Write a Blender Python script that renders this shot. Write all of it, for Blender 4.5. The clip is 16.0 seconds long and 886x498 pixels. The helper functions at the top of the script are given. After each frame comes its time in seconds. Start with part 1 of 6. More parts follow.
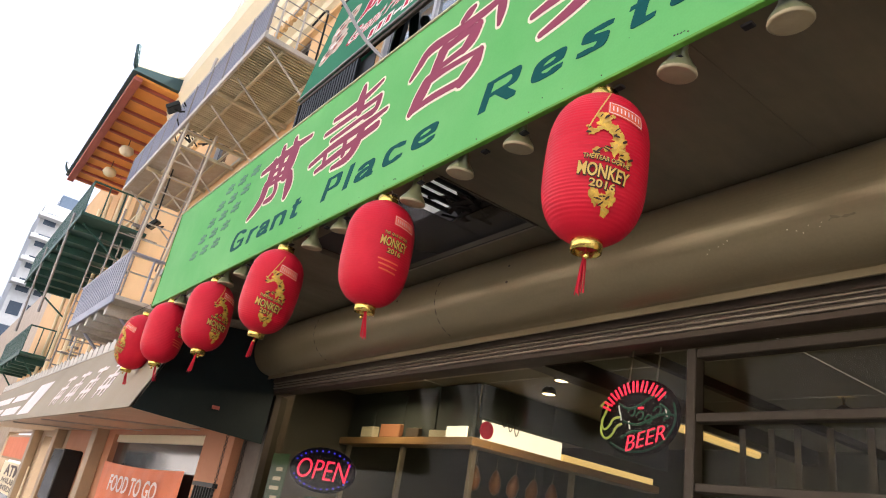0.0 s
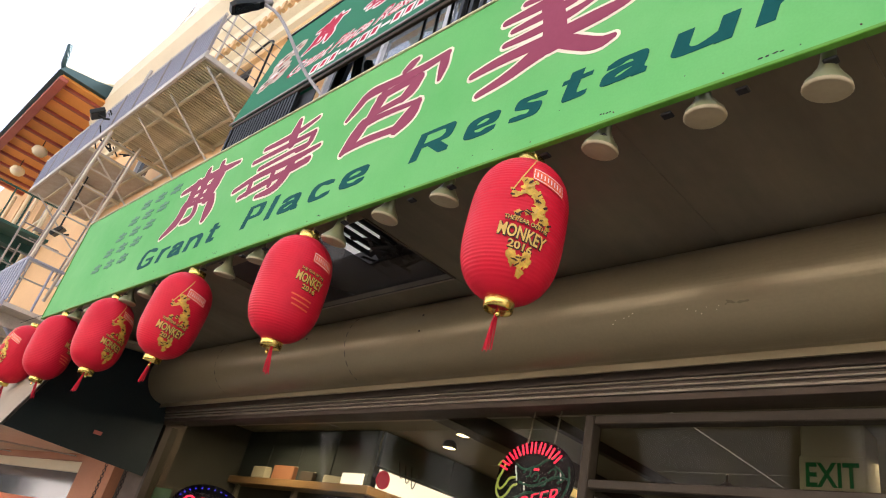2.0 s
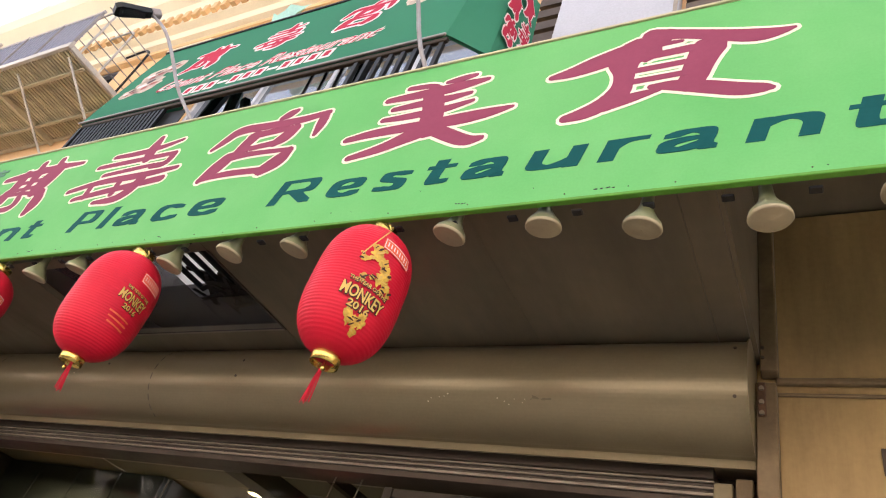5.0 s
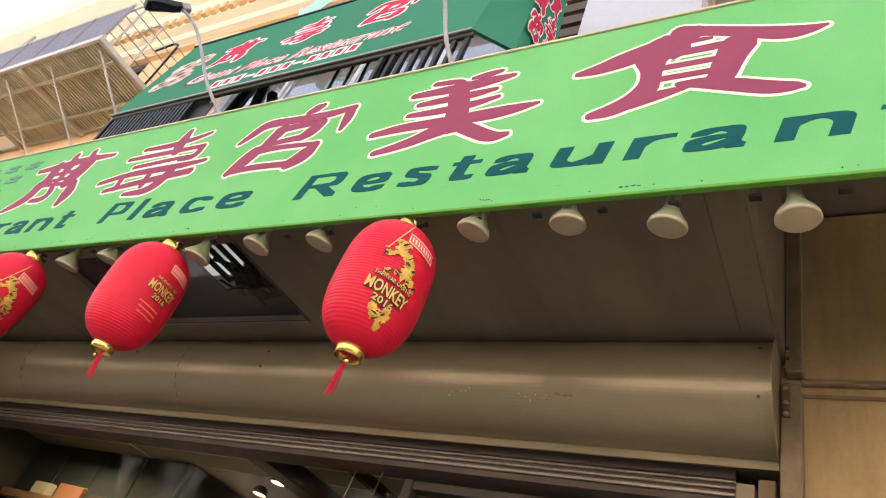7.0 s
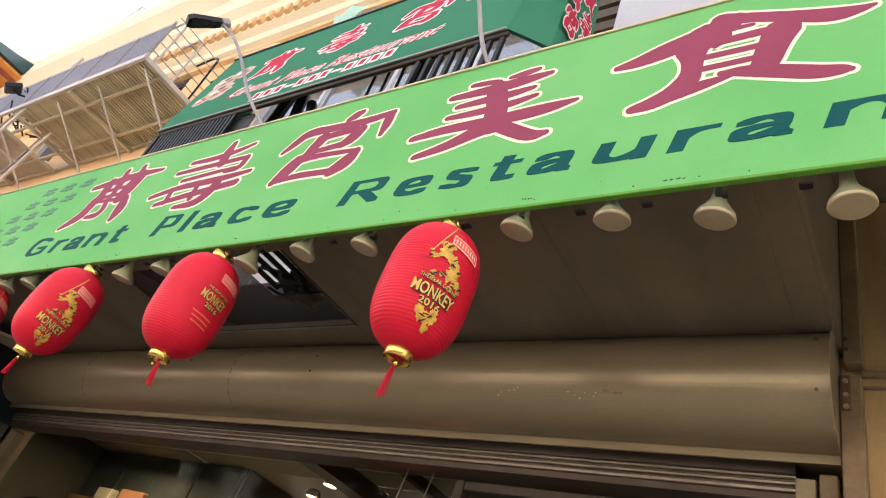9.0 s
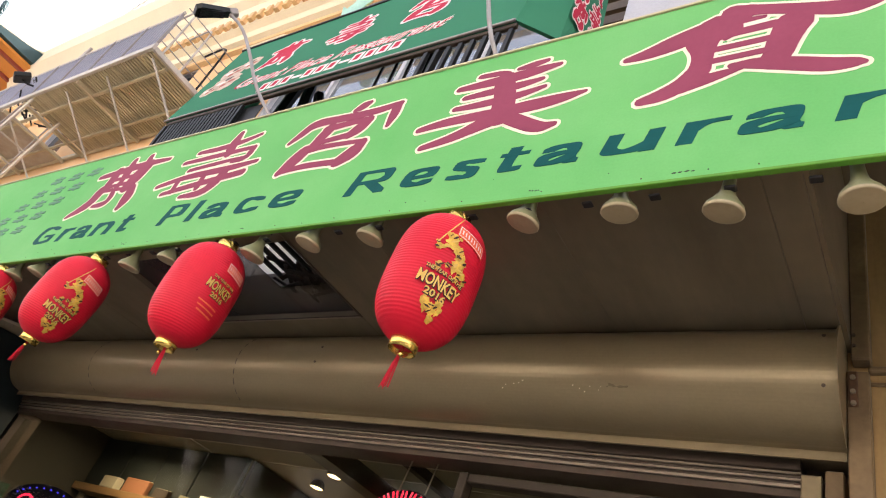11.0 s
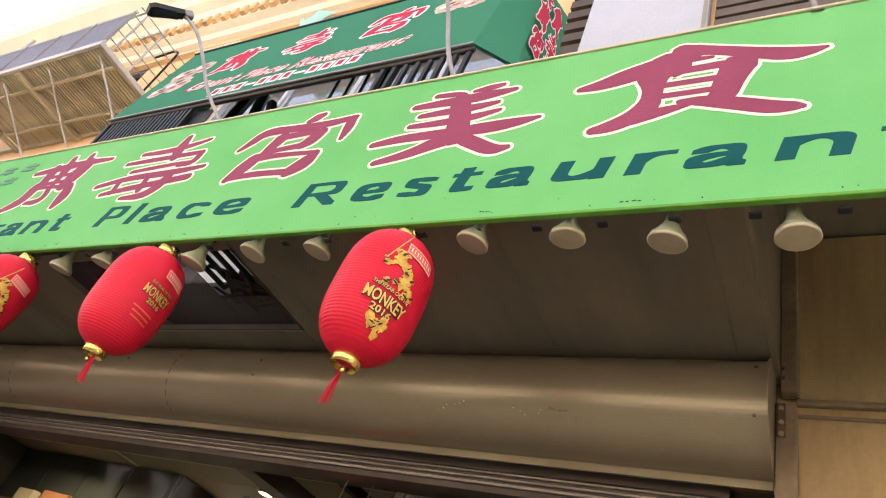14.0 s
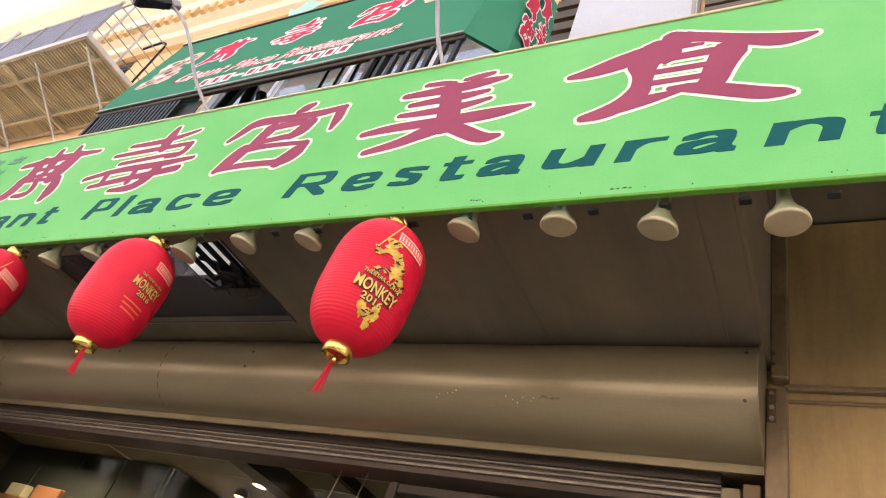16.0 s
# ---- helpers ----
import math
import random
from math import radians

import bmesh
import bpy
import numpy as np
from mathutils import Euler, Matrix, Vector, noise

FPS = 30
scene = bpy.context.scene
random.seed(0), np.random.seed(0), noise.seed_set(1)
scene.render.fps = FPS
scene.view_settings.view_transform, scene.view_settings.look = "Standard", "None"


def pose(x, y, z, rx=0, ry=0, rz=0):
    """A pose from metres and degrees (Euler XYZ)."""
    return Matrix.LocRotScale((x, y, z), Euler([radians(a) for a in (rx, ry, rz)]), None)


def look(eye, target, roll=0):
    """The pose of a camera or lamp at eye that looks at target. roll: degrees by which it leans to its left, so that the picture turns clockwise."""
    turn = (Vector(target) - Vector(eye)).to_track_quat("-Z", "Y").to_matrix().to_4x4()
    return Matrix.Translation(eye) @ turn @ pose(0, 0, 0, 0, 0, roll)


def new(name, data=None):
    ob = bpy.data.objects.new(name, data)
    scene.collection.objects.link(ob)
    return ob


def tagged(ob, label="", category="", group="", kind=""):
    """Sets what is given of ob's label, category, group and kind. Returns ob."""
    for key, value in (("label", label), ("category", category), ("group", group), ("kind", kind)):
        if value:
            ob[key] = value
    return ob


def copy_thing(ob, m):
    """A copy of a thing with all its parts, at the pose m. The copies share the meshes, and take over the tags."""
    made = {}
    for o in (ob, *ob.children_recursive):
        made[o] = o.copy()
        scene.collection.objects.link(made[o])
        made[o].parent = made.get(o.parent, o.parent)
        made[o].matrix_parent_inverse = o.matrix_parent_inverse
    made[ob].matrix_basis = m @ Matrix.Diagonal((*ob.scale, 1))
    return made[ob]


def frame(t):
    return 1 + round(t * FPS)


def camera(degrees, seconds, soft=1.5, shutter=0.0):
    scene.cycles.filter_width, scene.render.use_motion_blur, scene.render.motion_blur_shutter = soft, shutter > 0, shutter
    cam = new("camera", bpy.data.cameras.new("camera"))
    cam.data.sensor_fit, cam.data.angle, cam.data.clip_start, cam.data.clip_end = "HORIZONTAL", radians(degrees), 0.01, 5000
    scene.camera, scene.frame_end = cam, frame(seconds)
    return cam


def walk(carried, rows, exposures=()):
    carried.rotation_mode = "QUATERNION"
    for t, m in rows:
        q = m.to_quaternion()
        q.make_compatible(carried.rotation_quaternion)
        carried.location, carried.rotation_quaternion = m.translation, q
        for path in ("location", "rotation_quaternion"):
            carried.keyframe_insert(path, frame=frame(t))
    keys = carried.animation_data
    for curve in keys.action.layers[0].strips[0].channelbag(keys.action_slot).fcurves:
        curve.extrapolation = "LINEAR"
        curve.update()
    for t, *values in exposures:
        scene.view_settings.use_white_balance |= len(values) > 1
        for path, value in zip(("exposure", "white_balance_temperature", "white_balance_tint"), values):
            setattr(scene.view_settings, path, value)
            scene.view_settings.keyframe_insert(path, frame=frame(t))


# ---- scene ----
cam = camera(66.44, 16.0, soft=1.1)

PATH = [
    (0, (0.0836, -1.1811, 1.6626), (-1.4705, -0.1730, 2.4166), 10.01),
    (0.5, (0.0838, -1.1790, 1.6630), (-1.4701, -0.1677, 2.4131), 10.33),
    (1, (0.0881, -1.1792, 1.6643), (-1.4303, -0.1491, 2.4603), 11.13),
    (1.5, (0.0981, -1.1789, 1.6665), (-1.3686, -0.1080, 2.5044), 11.71),
    (2, (0.0970, -1.1805, 1.6639), (-1.2785, -0.0557, 2.5821), 13.87),
    (2.5, (0.1041, -1.1875, 1.6601), (-1.2085, -0.0477, 2.6490), 16.19),
    (3, (0.1052, -1.1875, 1.6486), (-1.1044, -0.0088, 2.7197), 18.05),
    (3.5, (0.1086, -1.2020, 1.6386), (-1.0723, -0.0236, 2.7418), 19.23),
    (4, (0.1057, -1.2060, 1.6247), (-0.9739, 0.0242, 2.7742), 19.71),
    (4.5, (0.1266, -1.2282, 1.6095), (-0.9678, 0.0004, 2.7466), 19.73),
    (5, (0.1356, -1.2280, 1.6034), (-0.8402, 0.0428, 2.8004), 19.07),
    (5.2, (0.1358, -1.2363, 1.6060), (-0.8607, 0.0282, 2.7926), 19.13),
    (7.5, (0.1407, -1.2473, 1.5949), (-0.8973, 0.0073, 2.7561), 21.18),
    (8, (0.1459, -1.2542, 1.5903), (-0.9064, -0.0042, 2.7436), 21.22),
    (8.5, (0.1436, -1.2546, 1.5862), (-0.9418, -0.0212, 2.7266), 20.94),
    (9, (0.1351, -1.2552, 1.5904), (-0.9984, -0.0568, 2.7214), 21.19),
    (11.5, (0.1277, -1.2429, 1.5888), (-1.0217, -0.0407, 2.6995), 22.00),
    (12, (0.1207, -1.2422, 1.5955), (-1.0148, -0.0487, 2.7296), 22.05),
    (12.5, (0.1166, -1.2425, 1.5950), (-0.9997, -0.0272, 2.7250), 21.98),
    (13, (0.1199, -1.2345, 1.5882), (-0.9492, 0.0010, 2.7417), 22.09),
    (13.5, (0.1203, -1.2365, 1.5869), (-0.9116, -0.0105, 2.7836), 22.13),
    (14, (0.1205, -1.2404, 1.5877), (-0.8929, -0.0048, 2.7902), 22.29),
    (14.5, (0.1234, -1.2332, 1.5886), (-0.8157, 0.0285, 2.8241), 20.88),
    (15, (0.1255, -1.2259, 1.5921), (-0.8209, 0.0490, 2.8083), 20.36),
    (15.5, (0.1224, -1.2304, 1.5920), (-0.8537, 0.0341, 2.7955), 20.62),
    (16, (0.1211, -1.2316, 1.5856), (-0.8743, 0.0301, 2.7760), 21.15),
]
walk(cam, [(t, look(eye, target, roll)) for t, eye, target, roll in PATH],
     [(0.0, 1.84, 6150, 16), (2.0, 1.89, 6150, 17), (3.5, 1.84, 6200, 18), (5.0, 2.08, 6300, 19), (7.5, 2.15, 6350, 19), (9.0, 2.03, 6400, 19), (12.0, 2.03, 6400, 19), (14.5, 2.19, 6400, 20), (16.0, 2.24, 6400, 20)])

# ---- world and light ----
world = bpy.data.worlds.new("world")
scene.world = world
world.use_nodes = True
wn, wl = world.node_tree.nodes, world.node_tree.links
sky = wn.new("ShaderNodeTexSky")
sky.sky_type = "NISHITA"
sky.sun_disc = False
sky.sun_elevation, sky.sun_rotation = radians(50), radians(10)
sky.air_density, sky.dust_density, sky.ozone_density = 1.0, 7.0, 0.6
haze = wn.new("ShaderNodeHueSaturation")
haze.inputs["Saturation"].default_value = 0.38
wl.new(sky.outputs["Color"], haze.inputs["Color"])
wl.new(haze.outputs["Color"], wn["Background"].inputs["Color"])
wn["Background"].inputs["Strength"].default_value = 0.15
sun_data = bpy.data.lights.new("sun", "SUN")
sun_data.energy, sun_data.angle, sun_data.color = 3.2, radians(4), (1.0, 0.96, 0.90)
sun = new("sun", sun_data)
sun.matrix_world = look((2.5, 13, 16), (0, 0, 0))

# ---- materials ----
def material(name, colour, rough=0.6, metal=0.0, vary=0.15, grain=60.0, stain=2.5, stain_colour=None, stain_amount=0.3, bump=0.15, spec=0.3, random_tint=0.0, streak=None):
    """Paint, metal, cloth or stone: a base colour with fine grain, larger stains and a fine relief."""
    m = bpy.data.materials.new(name)
    m.use_nodes = True
    n, l = m.node_tree.nodes, m.node_tree.links
    b = n["Principled BSDF"]
    b.inputs["Metallic"].default_value = metal
    b.inputs["Specular IOR Level"].default_value = spec
    tc = n.new("ShaderNodeTexCoord")
    fine = n.new("ShaderNodeTexNoise")
    fine.inputs["Scale"].default_value, fine.inputs["Detail"].default_value = grain, 4
    l.new(tc.outputs["Object"], fine.inputs["Vector"])
    big = n.new("ShaderNodeTexNoise")
    big.inputs["Scale"].default_value, big.inputs["Detail"].default_value, big.inputs["Roughness"].default_value = stain, 6, 0.65
    if streak:
        mp = n.new("ShaderNodeMapping")
        mp.inputs["Scale"].default_value = streak
        l.new(tc.outputs["Object"], mp.inputs["Vector"])
        l.new(mp.outputs["Vector"], big.inputs["Vector"])
    else:
        l.new(tc.outputs["Object"], big.inputs["Vector"])
    ramp = n.new("ShaderNodeValToRGB")
    ramp.color_ramp.elements[0].position, ramp.color_ramp.elements[1].position = 0.32, 0.82
    l.new(big.outputs["Fac"], ramp.inputs["Fac"])
    mul = n.new("ShaderNodeMath")
    mul.operation = "MULTIPLY"
    mul.inputs[1].default_value = stain_amount
    l.new(ramp.outputs["Color"], mul.inputs[0])
    mix = n.new("ShaderNodeMix")
    mix.data_type = "RGBA"
    sc = stain_colour or tuple(c * 0.5 for c in colour)
    mix.inputs[6].default_value, mix.inputs[7].default_value = (*colour, 1), (*sc, 1)
    l.new(mul.outputs[0], mix.inputs[0])
    hsv = n.new("ShaderNodeHueSaturation")
    mr = n.new("ShaderNodeMapRange")
    mr.inputs[3].default_value, mr.inputs[4].default_value = 1 - vary, 1 + vary
    l.new(fine.outputs["Fac"], mr.inputs[0])
    value = mr.outputs[0]
    if random_tint:
        oi = n.new("ShaderNodeObjectInfo")
        m2 = n.new("ShaderNodeMapRange")
        m2.inputs[3].default_value, m2.inputs[4].default_value = 1 - random_tint, 1 + random_tint
        l.new(oi.outputs["Random"], m2.inputs[0])
        mm = n.new("ShaderNodeMath")
        mm.operation = "MULTIPLY"
        l.new(value, mm.inputs[0])
        l.new(m2.outputs[0], mm.inputs[1])
        value = mm.outputs[0]
    l.new(value, hsv.inputs["Value"])
    l.new(mix.outputs[2], hsv.inputs["Color"])
    l.new(hsv.outputs["Color"], b.inputs["Base Color"])
    rr = n.new("ShaderNodeMapRange")
    rr.inputs[3].default_value, rr.inputs[4].default_value = max(0.03, rough - 0.12), min(1, rough + 0.12)
    l.new(big.outputs["Fac"], rr.inputs[0])
    l.new(rr.outputs[0], b.inputs["Roughness"])
    if bump:
        bp = n.new("ShaderNodeBump")
        bp.inputs["Strength"].default_value, bp.inputs["Distance"].default_value = bump, 0.004
        l.new(fine.outputs["Fac"], bp.inputs["Height"])
        l.new(bp.outputs["Normal"], b.inputs["Normal"])
    return m


def glow(name, colour, strength):
    m = bpy.data.materials.new(name)
    m.use_nodes = True
    b = m.node_tree.nodes["Principled BSDF"]
    b.inputs["Base Color"].default_value = (*colour, 1)
    b.inputs["Emission Color"].default_value = (*colour, 1)
    b.inputs["Emission Strength"].default_value = strength
    return m


def glass(name, tint=(0.8, 0.85, 0.85), gloss=0.12, rough=0.02):
    """A thin dusty pane: mostly see-through, with a plain reflection that grows at grazing angles."""
    m = bpy.data.materials.new(name)
    m.use_nodes = True
    n, l = m.node_tree.nodes, m.node_tree.links
    out = n["Material Output"]
    tr, gl, mx, lw = n.new("ShaderNodeBsdfTransparent"), n.new("ShaderNodeBsdfGlossy"), n.new("ShaderNodeMixShader"), n.new("ShaderNodeLayerWeight")
    tr.inputs["Color"].default_value = (*tint, 1)
    gl.inputs["Roughness"].default_value = rough
    pw, ml, ad = n.new("ShaderNodeMath"), n.new("ShaderNodeMath"), n.new("ShaderNodeMath")
    pw.operation, ml.operation, ad.operation = "POWER", "MULTIPLY", "ADD"
    pw.inputs[1].default_value, ml.inputs[1].default_value, ad.inputs[1].default_value = 5.0, 0.20, gloss
    l.new(lw.outputs["Facing"], pw.inputs[0])
    l.new(pw.outputs[0], ml.inputs[0])
    l.new(ml.outputs[0], ad.inputs[0])
    l.new(ad.outputs[0], mx.inputs[0])
    l.new(tr.outputs[0], mx.inputs[1])
    l.new(gl.outputs[0], mx.inputs[2])
    l.new(mx.outputs[0], out.inputs["Surface"])
    return m


SIGN_GREEN = material("sign_green_vinyl", (0.168, 0.455, 0.16), 0.6, spec=0.04, vary=0.07, grain=130, stain=1.1, stain_colour=(0.085, 0.365, 0.10), stain_amount=0.95, bump=0.03)
EDGE_GREEN = material("sign_edge_green", (0.10, 0.30, 0.03), 0.5, stain=9, stain_amount=0.5)
SIGN_TRIM = material("sign_trim_aluminium", (0.55, 0.50, 0.30), 0.45, 0.3, stain=6)
MAROON = material("maroon_vinyl", (0.265, 0.062, 0.105), 0.6, spec=0.04, vary=0.06, stain=3, stain_amount=0.25, bump=0.03)
CREAM = material("cream_vinyl", (0.80, 0.74, 0.58), 0.6, spec=0.04, vary=0.05, stain=4, stain_amount=0.15, bump=0.02)
TEAL = material("dark_teal_vinyl", (0.008, 0.080, 0.078), 0.6, spec=0.04, vary=0.08, stain=3, stain_amount=0.25, bump=0.03)
FADED = material("faded_green_print", (0.045, 0.19, 0.09), 0.5)
BULB_GLASS = material("frosted_bulb_face", (0.40, 0.34, 0.21), 0.45, vary=0.06, grain=90, stain=20, stain_colour=(0.34, 0.28, 0.16), stain_amount=0.6, bump=0.1)
BULB_BODY = material("bulb_neck_greyed", (0.25, 0.26, 0.13), 0.35, 0.3, stain=30, stain_amount=0.5)
SOCKET = material("black_socket", (0.02, 0.02, 0.02), 0.5)
SOFFIT = material("sooty_soffit_metal", (0.235, 0.195, 0.125), 0.34, 0.35, vary=0.10, grain=14, stain=1.5, stain_colour=(0.10, 0.085, 0.058), stain_amount=0.8, bump=0.03, streak=(2.2, 0.45, 1))
BOX_METAL = material("taupe_painted_metal", (0.265, 0.213, 0.118), 0.31, 0.35, vary=0.08, grain=80, stain=1.3, stain_colour=(0.175, 0.135, 0.075), stain_amount=0.6, bump=0.05, streak=(0.7, 1, 3))
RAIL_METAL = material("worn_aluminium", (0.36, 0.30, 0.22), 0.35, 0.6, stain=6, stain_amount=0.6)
RAIL_DARK = material("mottled_dark_metal", (0.085, 0.062, 0.042), 0.5, 0.3, stain=5, stain_amount=0.6)
PILASTER = material("stained_cream_plaster", (0.43, 0.285, 0.115), 0.6, vary=0.14, grain=45, stain=1.5, stain_colour=(0.12, 0.075, 0.035), stain_amount=0.9, bump=0.12, streak=(3.5, 1, 0.5))
POST_PAINT = material("grimy_brown_post_paint", (0.23, 0.16, 0.078), 0.55, 0.1, vary=0.15, stain=7, stain_colour=(0.07, 0.045, 0.025), stain_amount=0.8, bump=0.2)
RUST = material("rusty_steel", (0.13, 0.065, 0.03), 0.7, 0.2, stain=40, stain_colour=(0.05, 0.03, 0.02), stain_amount=0.9, bump=0.4)
PEACH = material("peach_stucco", (0.72, 0.46, 0.22), 0.8, vary=0.08, grain=50, stain=0.9, stain_colour=(0.55, 0.36, 0.20), stain_amount=0.6, bump=0.25)
PALE = material("pale_yellow_paint", (0.80, 0.70, 0.48), 0.7, vary=0.06, stain=1.2, stain_amount=0.2)
DENTIL = material("orange_paint", (0.72, 0.47, 0.22), 0.7)
IRON_GREY = material("grey_painted_iron", (0.30, 0.30, 0.30), 0.5, 0.4, stain=7, stain_colour=(0.22, 0.15, 0.10), stain_amount=0.6)
IRON_LIGHT = material("pale_painted_iron", (0.55, 0.52, 0.46), 0.5, 0.2, stain=7, stain_amount=0.5)
SLAT_BROWN = material("dusty_steel_slat", (0.56, 0.49, 0.33), 0.65, 0.0, stain=5, stain_amount=0.5, random_tint=0.15)
PLATE_BROWN = material("rusty_plate", (0.46, 0.42, 0.35), 0.65, 0.05, stain=3, stain_colour=(0.25, 0.17, 0.10), stain_amount=0.7)
MESH_BLUE = material("blue_grey_rail_panel", (0.34, 0.36, 0.44), 0.5, 0.2, stain=5)
AWNING_GREEN = material("dark_green_awning_cloth", (0.028, 0.168, 0.090), 0.7, spec=0.06, vary=0.08, grain=300, stain=1.5, stain_colour=(0.05, 0.21, 0.12), stain_amount=0.6, bump=0.1)
RED_PRINT = material("red_print", (0.48, 0.035, 0.07), 0.7, spec=0.06)
PALE_PINK = material("pink_white_print", (0.82, 0.70, 0.66), 0.5)
PHOTO_TONE = material("faded_food_photo", (0.62, 0.52, 0.40), 0.5, stain=16, stain_colour=(0.20, 0.10, 0.05), stain_amount=0.9)
PHOTO_RED = material("faded_red_print", (0.36, 0.10, 0.07), 0.6)
BLACK_IRON = material("black_iron", (0.015, 0.017, 0.016), 0.45, 0.3, stain=5)
WHITE_METAL = material("white_enamel_panel", (0.46, 0.47, 0.49), 0.45, 0.1, stain=2, stain_amount=0.25)
WHITE_BOARD = material("white_board_paint", (0.80, 0.82, 0.84), 0.6, vary=0.04, stain=1.5, stain_amount=0.15)
WINDOW_GLASS = material("sky_reflecting_pane", (0.35, 0.38, 0.40), 0.07, 0.75, vary=0.03, stain=1, bump=0.0)
DARK_GLASS = material("dark_window_pane", (0.03, 0.035, 0.04), 0.06, 0.0, bump=0.0, spec=0.8)
LITTER = material("rotten_scrap", (0.03, 0.024, 0.018), 0.8)
BROWN_SLAT = material("brown_shutter", (0.115, 0.085, 0.06), 0.6, stain=5)
RED_SILK = material("red_lantern_nylon", (0.60, 0.012, 0.030), 0.48, vary=0.06, grain=500, stain=9, stain_colour=(0.46, 0.006, 0.022), stain_amount=0.7, bump=0.12, spec=0.2)
GOLD_FOIL = material("gold_foil", (0.83, 0.58, 0.14), 0.22, 0.9, vary=0.1, grain=60, stain=30, stain_amount=0.5, bump=0.25)
GOLD_PRINT = material("gold_print", (0.80, 0.50, 0.07), 0.45, 0.1, vary=0.75, grain=95, stain=48, stain_colour=(0.10, 0.04, 0.01), stain_amount=1.0, bump=0.2)
GOLD_TEXT = material("gold_lettering", (0.62, 0.40, 0.09), 0.45, vary=0.1)
DARK_PRINT = material("dark_brown_print", (0.05, 0.018, 0.008), 0.5)
CORAL = material("coral_label", (0.78, 0.13, 0.05), 0.5, vary=0.04)
TASSEL = material("red_tassel_thread", (0.58, 0.01, 0.03), 0.7)
BEIGE_AWN = material("beige_awning_cloth", (0.33, 0.275, 0.19), 0.7, vary=0.06, grain=300, stain=1.2, stain_amount=0.25, bump=0.1)
BLACK_CLOTH = material("black_awning_cloth", (0.008, 0.016, 0.016), 0.7, stain=2)
TERRA = material("terracotta_wall_paint", (0.50, 0.22, 0.11), 0.6, stain=1.5, stain_amount=0.4)
TILE_TAN = material("tan_stone_facing", (0.42, 0.30, 0.18), 0.4, stain=3, stain_amount=0.5)
BANNER = material("orange_banner_vinyl", (0.70, 0.17, 0.05), 0.5, stain=2.5, stain_amount=0.3)
WOOD = material("varnished_wood", (0.42, 0.24, 0.10), 0.4, stain=4, stain_amount=0.5, streak=(1, 8, 8))
INNER_WALL = material("dark_inner_wall", (0.10, 0.085, 0.06), 0.6, stain=1.4, stain_colour=(0.05, 0.06, 0.05), stain_amount=0.8)
INNER_CEIL = material("greyed_ceiling_board", (0.36, 0.31, 0.22), 0.7, stain=1.6, stain_amount=0.5)
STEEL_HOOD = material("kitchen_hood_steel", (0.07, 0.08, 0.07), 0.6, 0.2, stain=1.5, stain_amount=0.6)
ASPHALT = material("asphalt", (0.055, 0.055, 0.055), 0.85, vary=0.3, grain=120, stain=0.6)
CONCRETE = material("pavement_concrete", (0.27, 0.26, 0.24), 0.8, vary=0.12, grain=90, stain=1.0, bump=0.2, random_tint=0.1)
OPPOSITE = material("opposite_wall_stucco", (0.62, 0.57, 0.51), 0.8, stain=0.5)
PAGODA_ORANGE = material("orange_eave_paint", (0.78, 0.32, 0.07), 0.55, stain=2, stain_amount=0.3)
PAGODA_RED = material("red_brown_eave_beam", (0.36, 0.09, 0.06), 0.5)
PAGODA_GREEN = material("dark_green_roof_tile", (0.035, 0.075, 0.075), 0.45)
BALCONY_GREEN = material("dark_green_balcony_paint", (0.03, 0.09, 0.07), 0.5, stain=2)
TOWER_WHITE = material("white_tower_cladding", (0.62, 0.62, 0.60), 0.7, vary=0.05)
TOWER_GLASS = material("tower_window", (0.09, 0.12, 0.16), 0.25, 0.0, random_tint=0.35)
SHOP_GLASS = glass("shop_window_glass", (0.80, 0.81, 0.76), 0.006)
FRAME_BROWN = material("grimy_bronze_frame", (0.048, 0.036, 0.022), 0.5, 0.2, stain=5, stain_amount=0.5)
NEON_RED = glow("red_neon_tube", (1.0, 0.02, 0.06), 0.55)
NEON_YELLOW = glow("yellow_green_tube", (0.55, 0.62, 0.12), 0.10)
NEON_OFF = material("unlit_green_tube", (0.035, 0.13, 0.085), 0.25)
NEON_WHITE = glow("pale_tube", (0.8, 0.85, 0.8), 0.10)
EXIT_GREEN = material("exit_green", (0.03, 0.28, 0.08), 0.4)
LED_BLUE = glow("blue_led", (0.05, 0.04, 1.0), 0.6)
LED_RED = glow("red_led", (1.0, 0.02, 0.07), 0.55)
WARM_LAMP = glow("warm_lamp_face", (1.0, 0.72, 0.32), 3.0)
YELLOW_GLOW = glow("yellow_glow", (1.0, 0.66, 0.22), 0.26)
LIT_SIGN = glow("lit_menu_panel", (1.0, 0.86, 0.62), 0.45)
ACRYLIC = material("black_acrylic", (0.012, 0.014, 0.014), 0.2)

# ---- mesh helpers ----
YAW = pose(0, 0, 0, 0, 0, math.degrees(math.atan(0.028)))   # the facade's own direction
I4 = Matrix.Identity(4)


def link(name, bm, mat, parent=None, label="", at=None, smooth=False):
    me = bpy.data.meshes.new(name)
    bm.normal_update()
    bm.to_mesh(me)
    bm.free()
    me.materials.append(mat)
    if smooth:
        for p in me.polygons:
            p.use_smooth = True
    ob = new(name, me)
    ob.parent = parent
    if at is not None:
        ob.matrix_basis = at
    return tagged(ob, label)


def part(name, bm, mat, parent, label="", at=None, smooth=False):
    return link(name, bm, mat, parent, label, at, smooth)


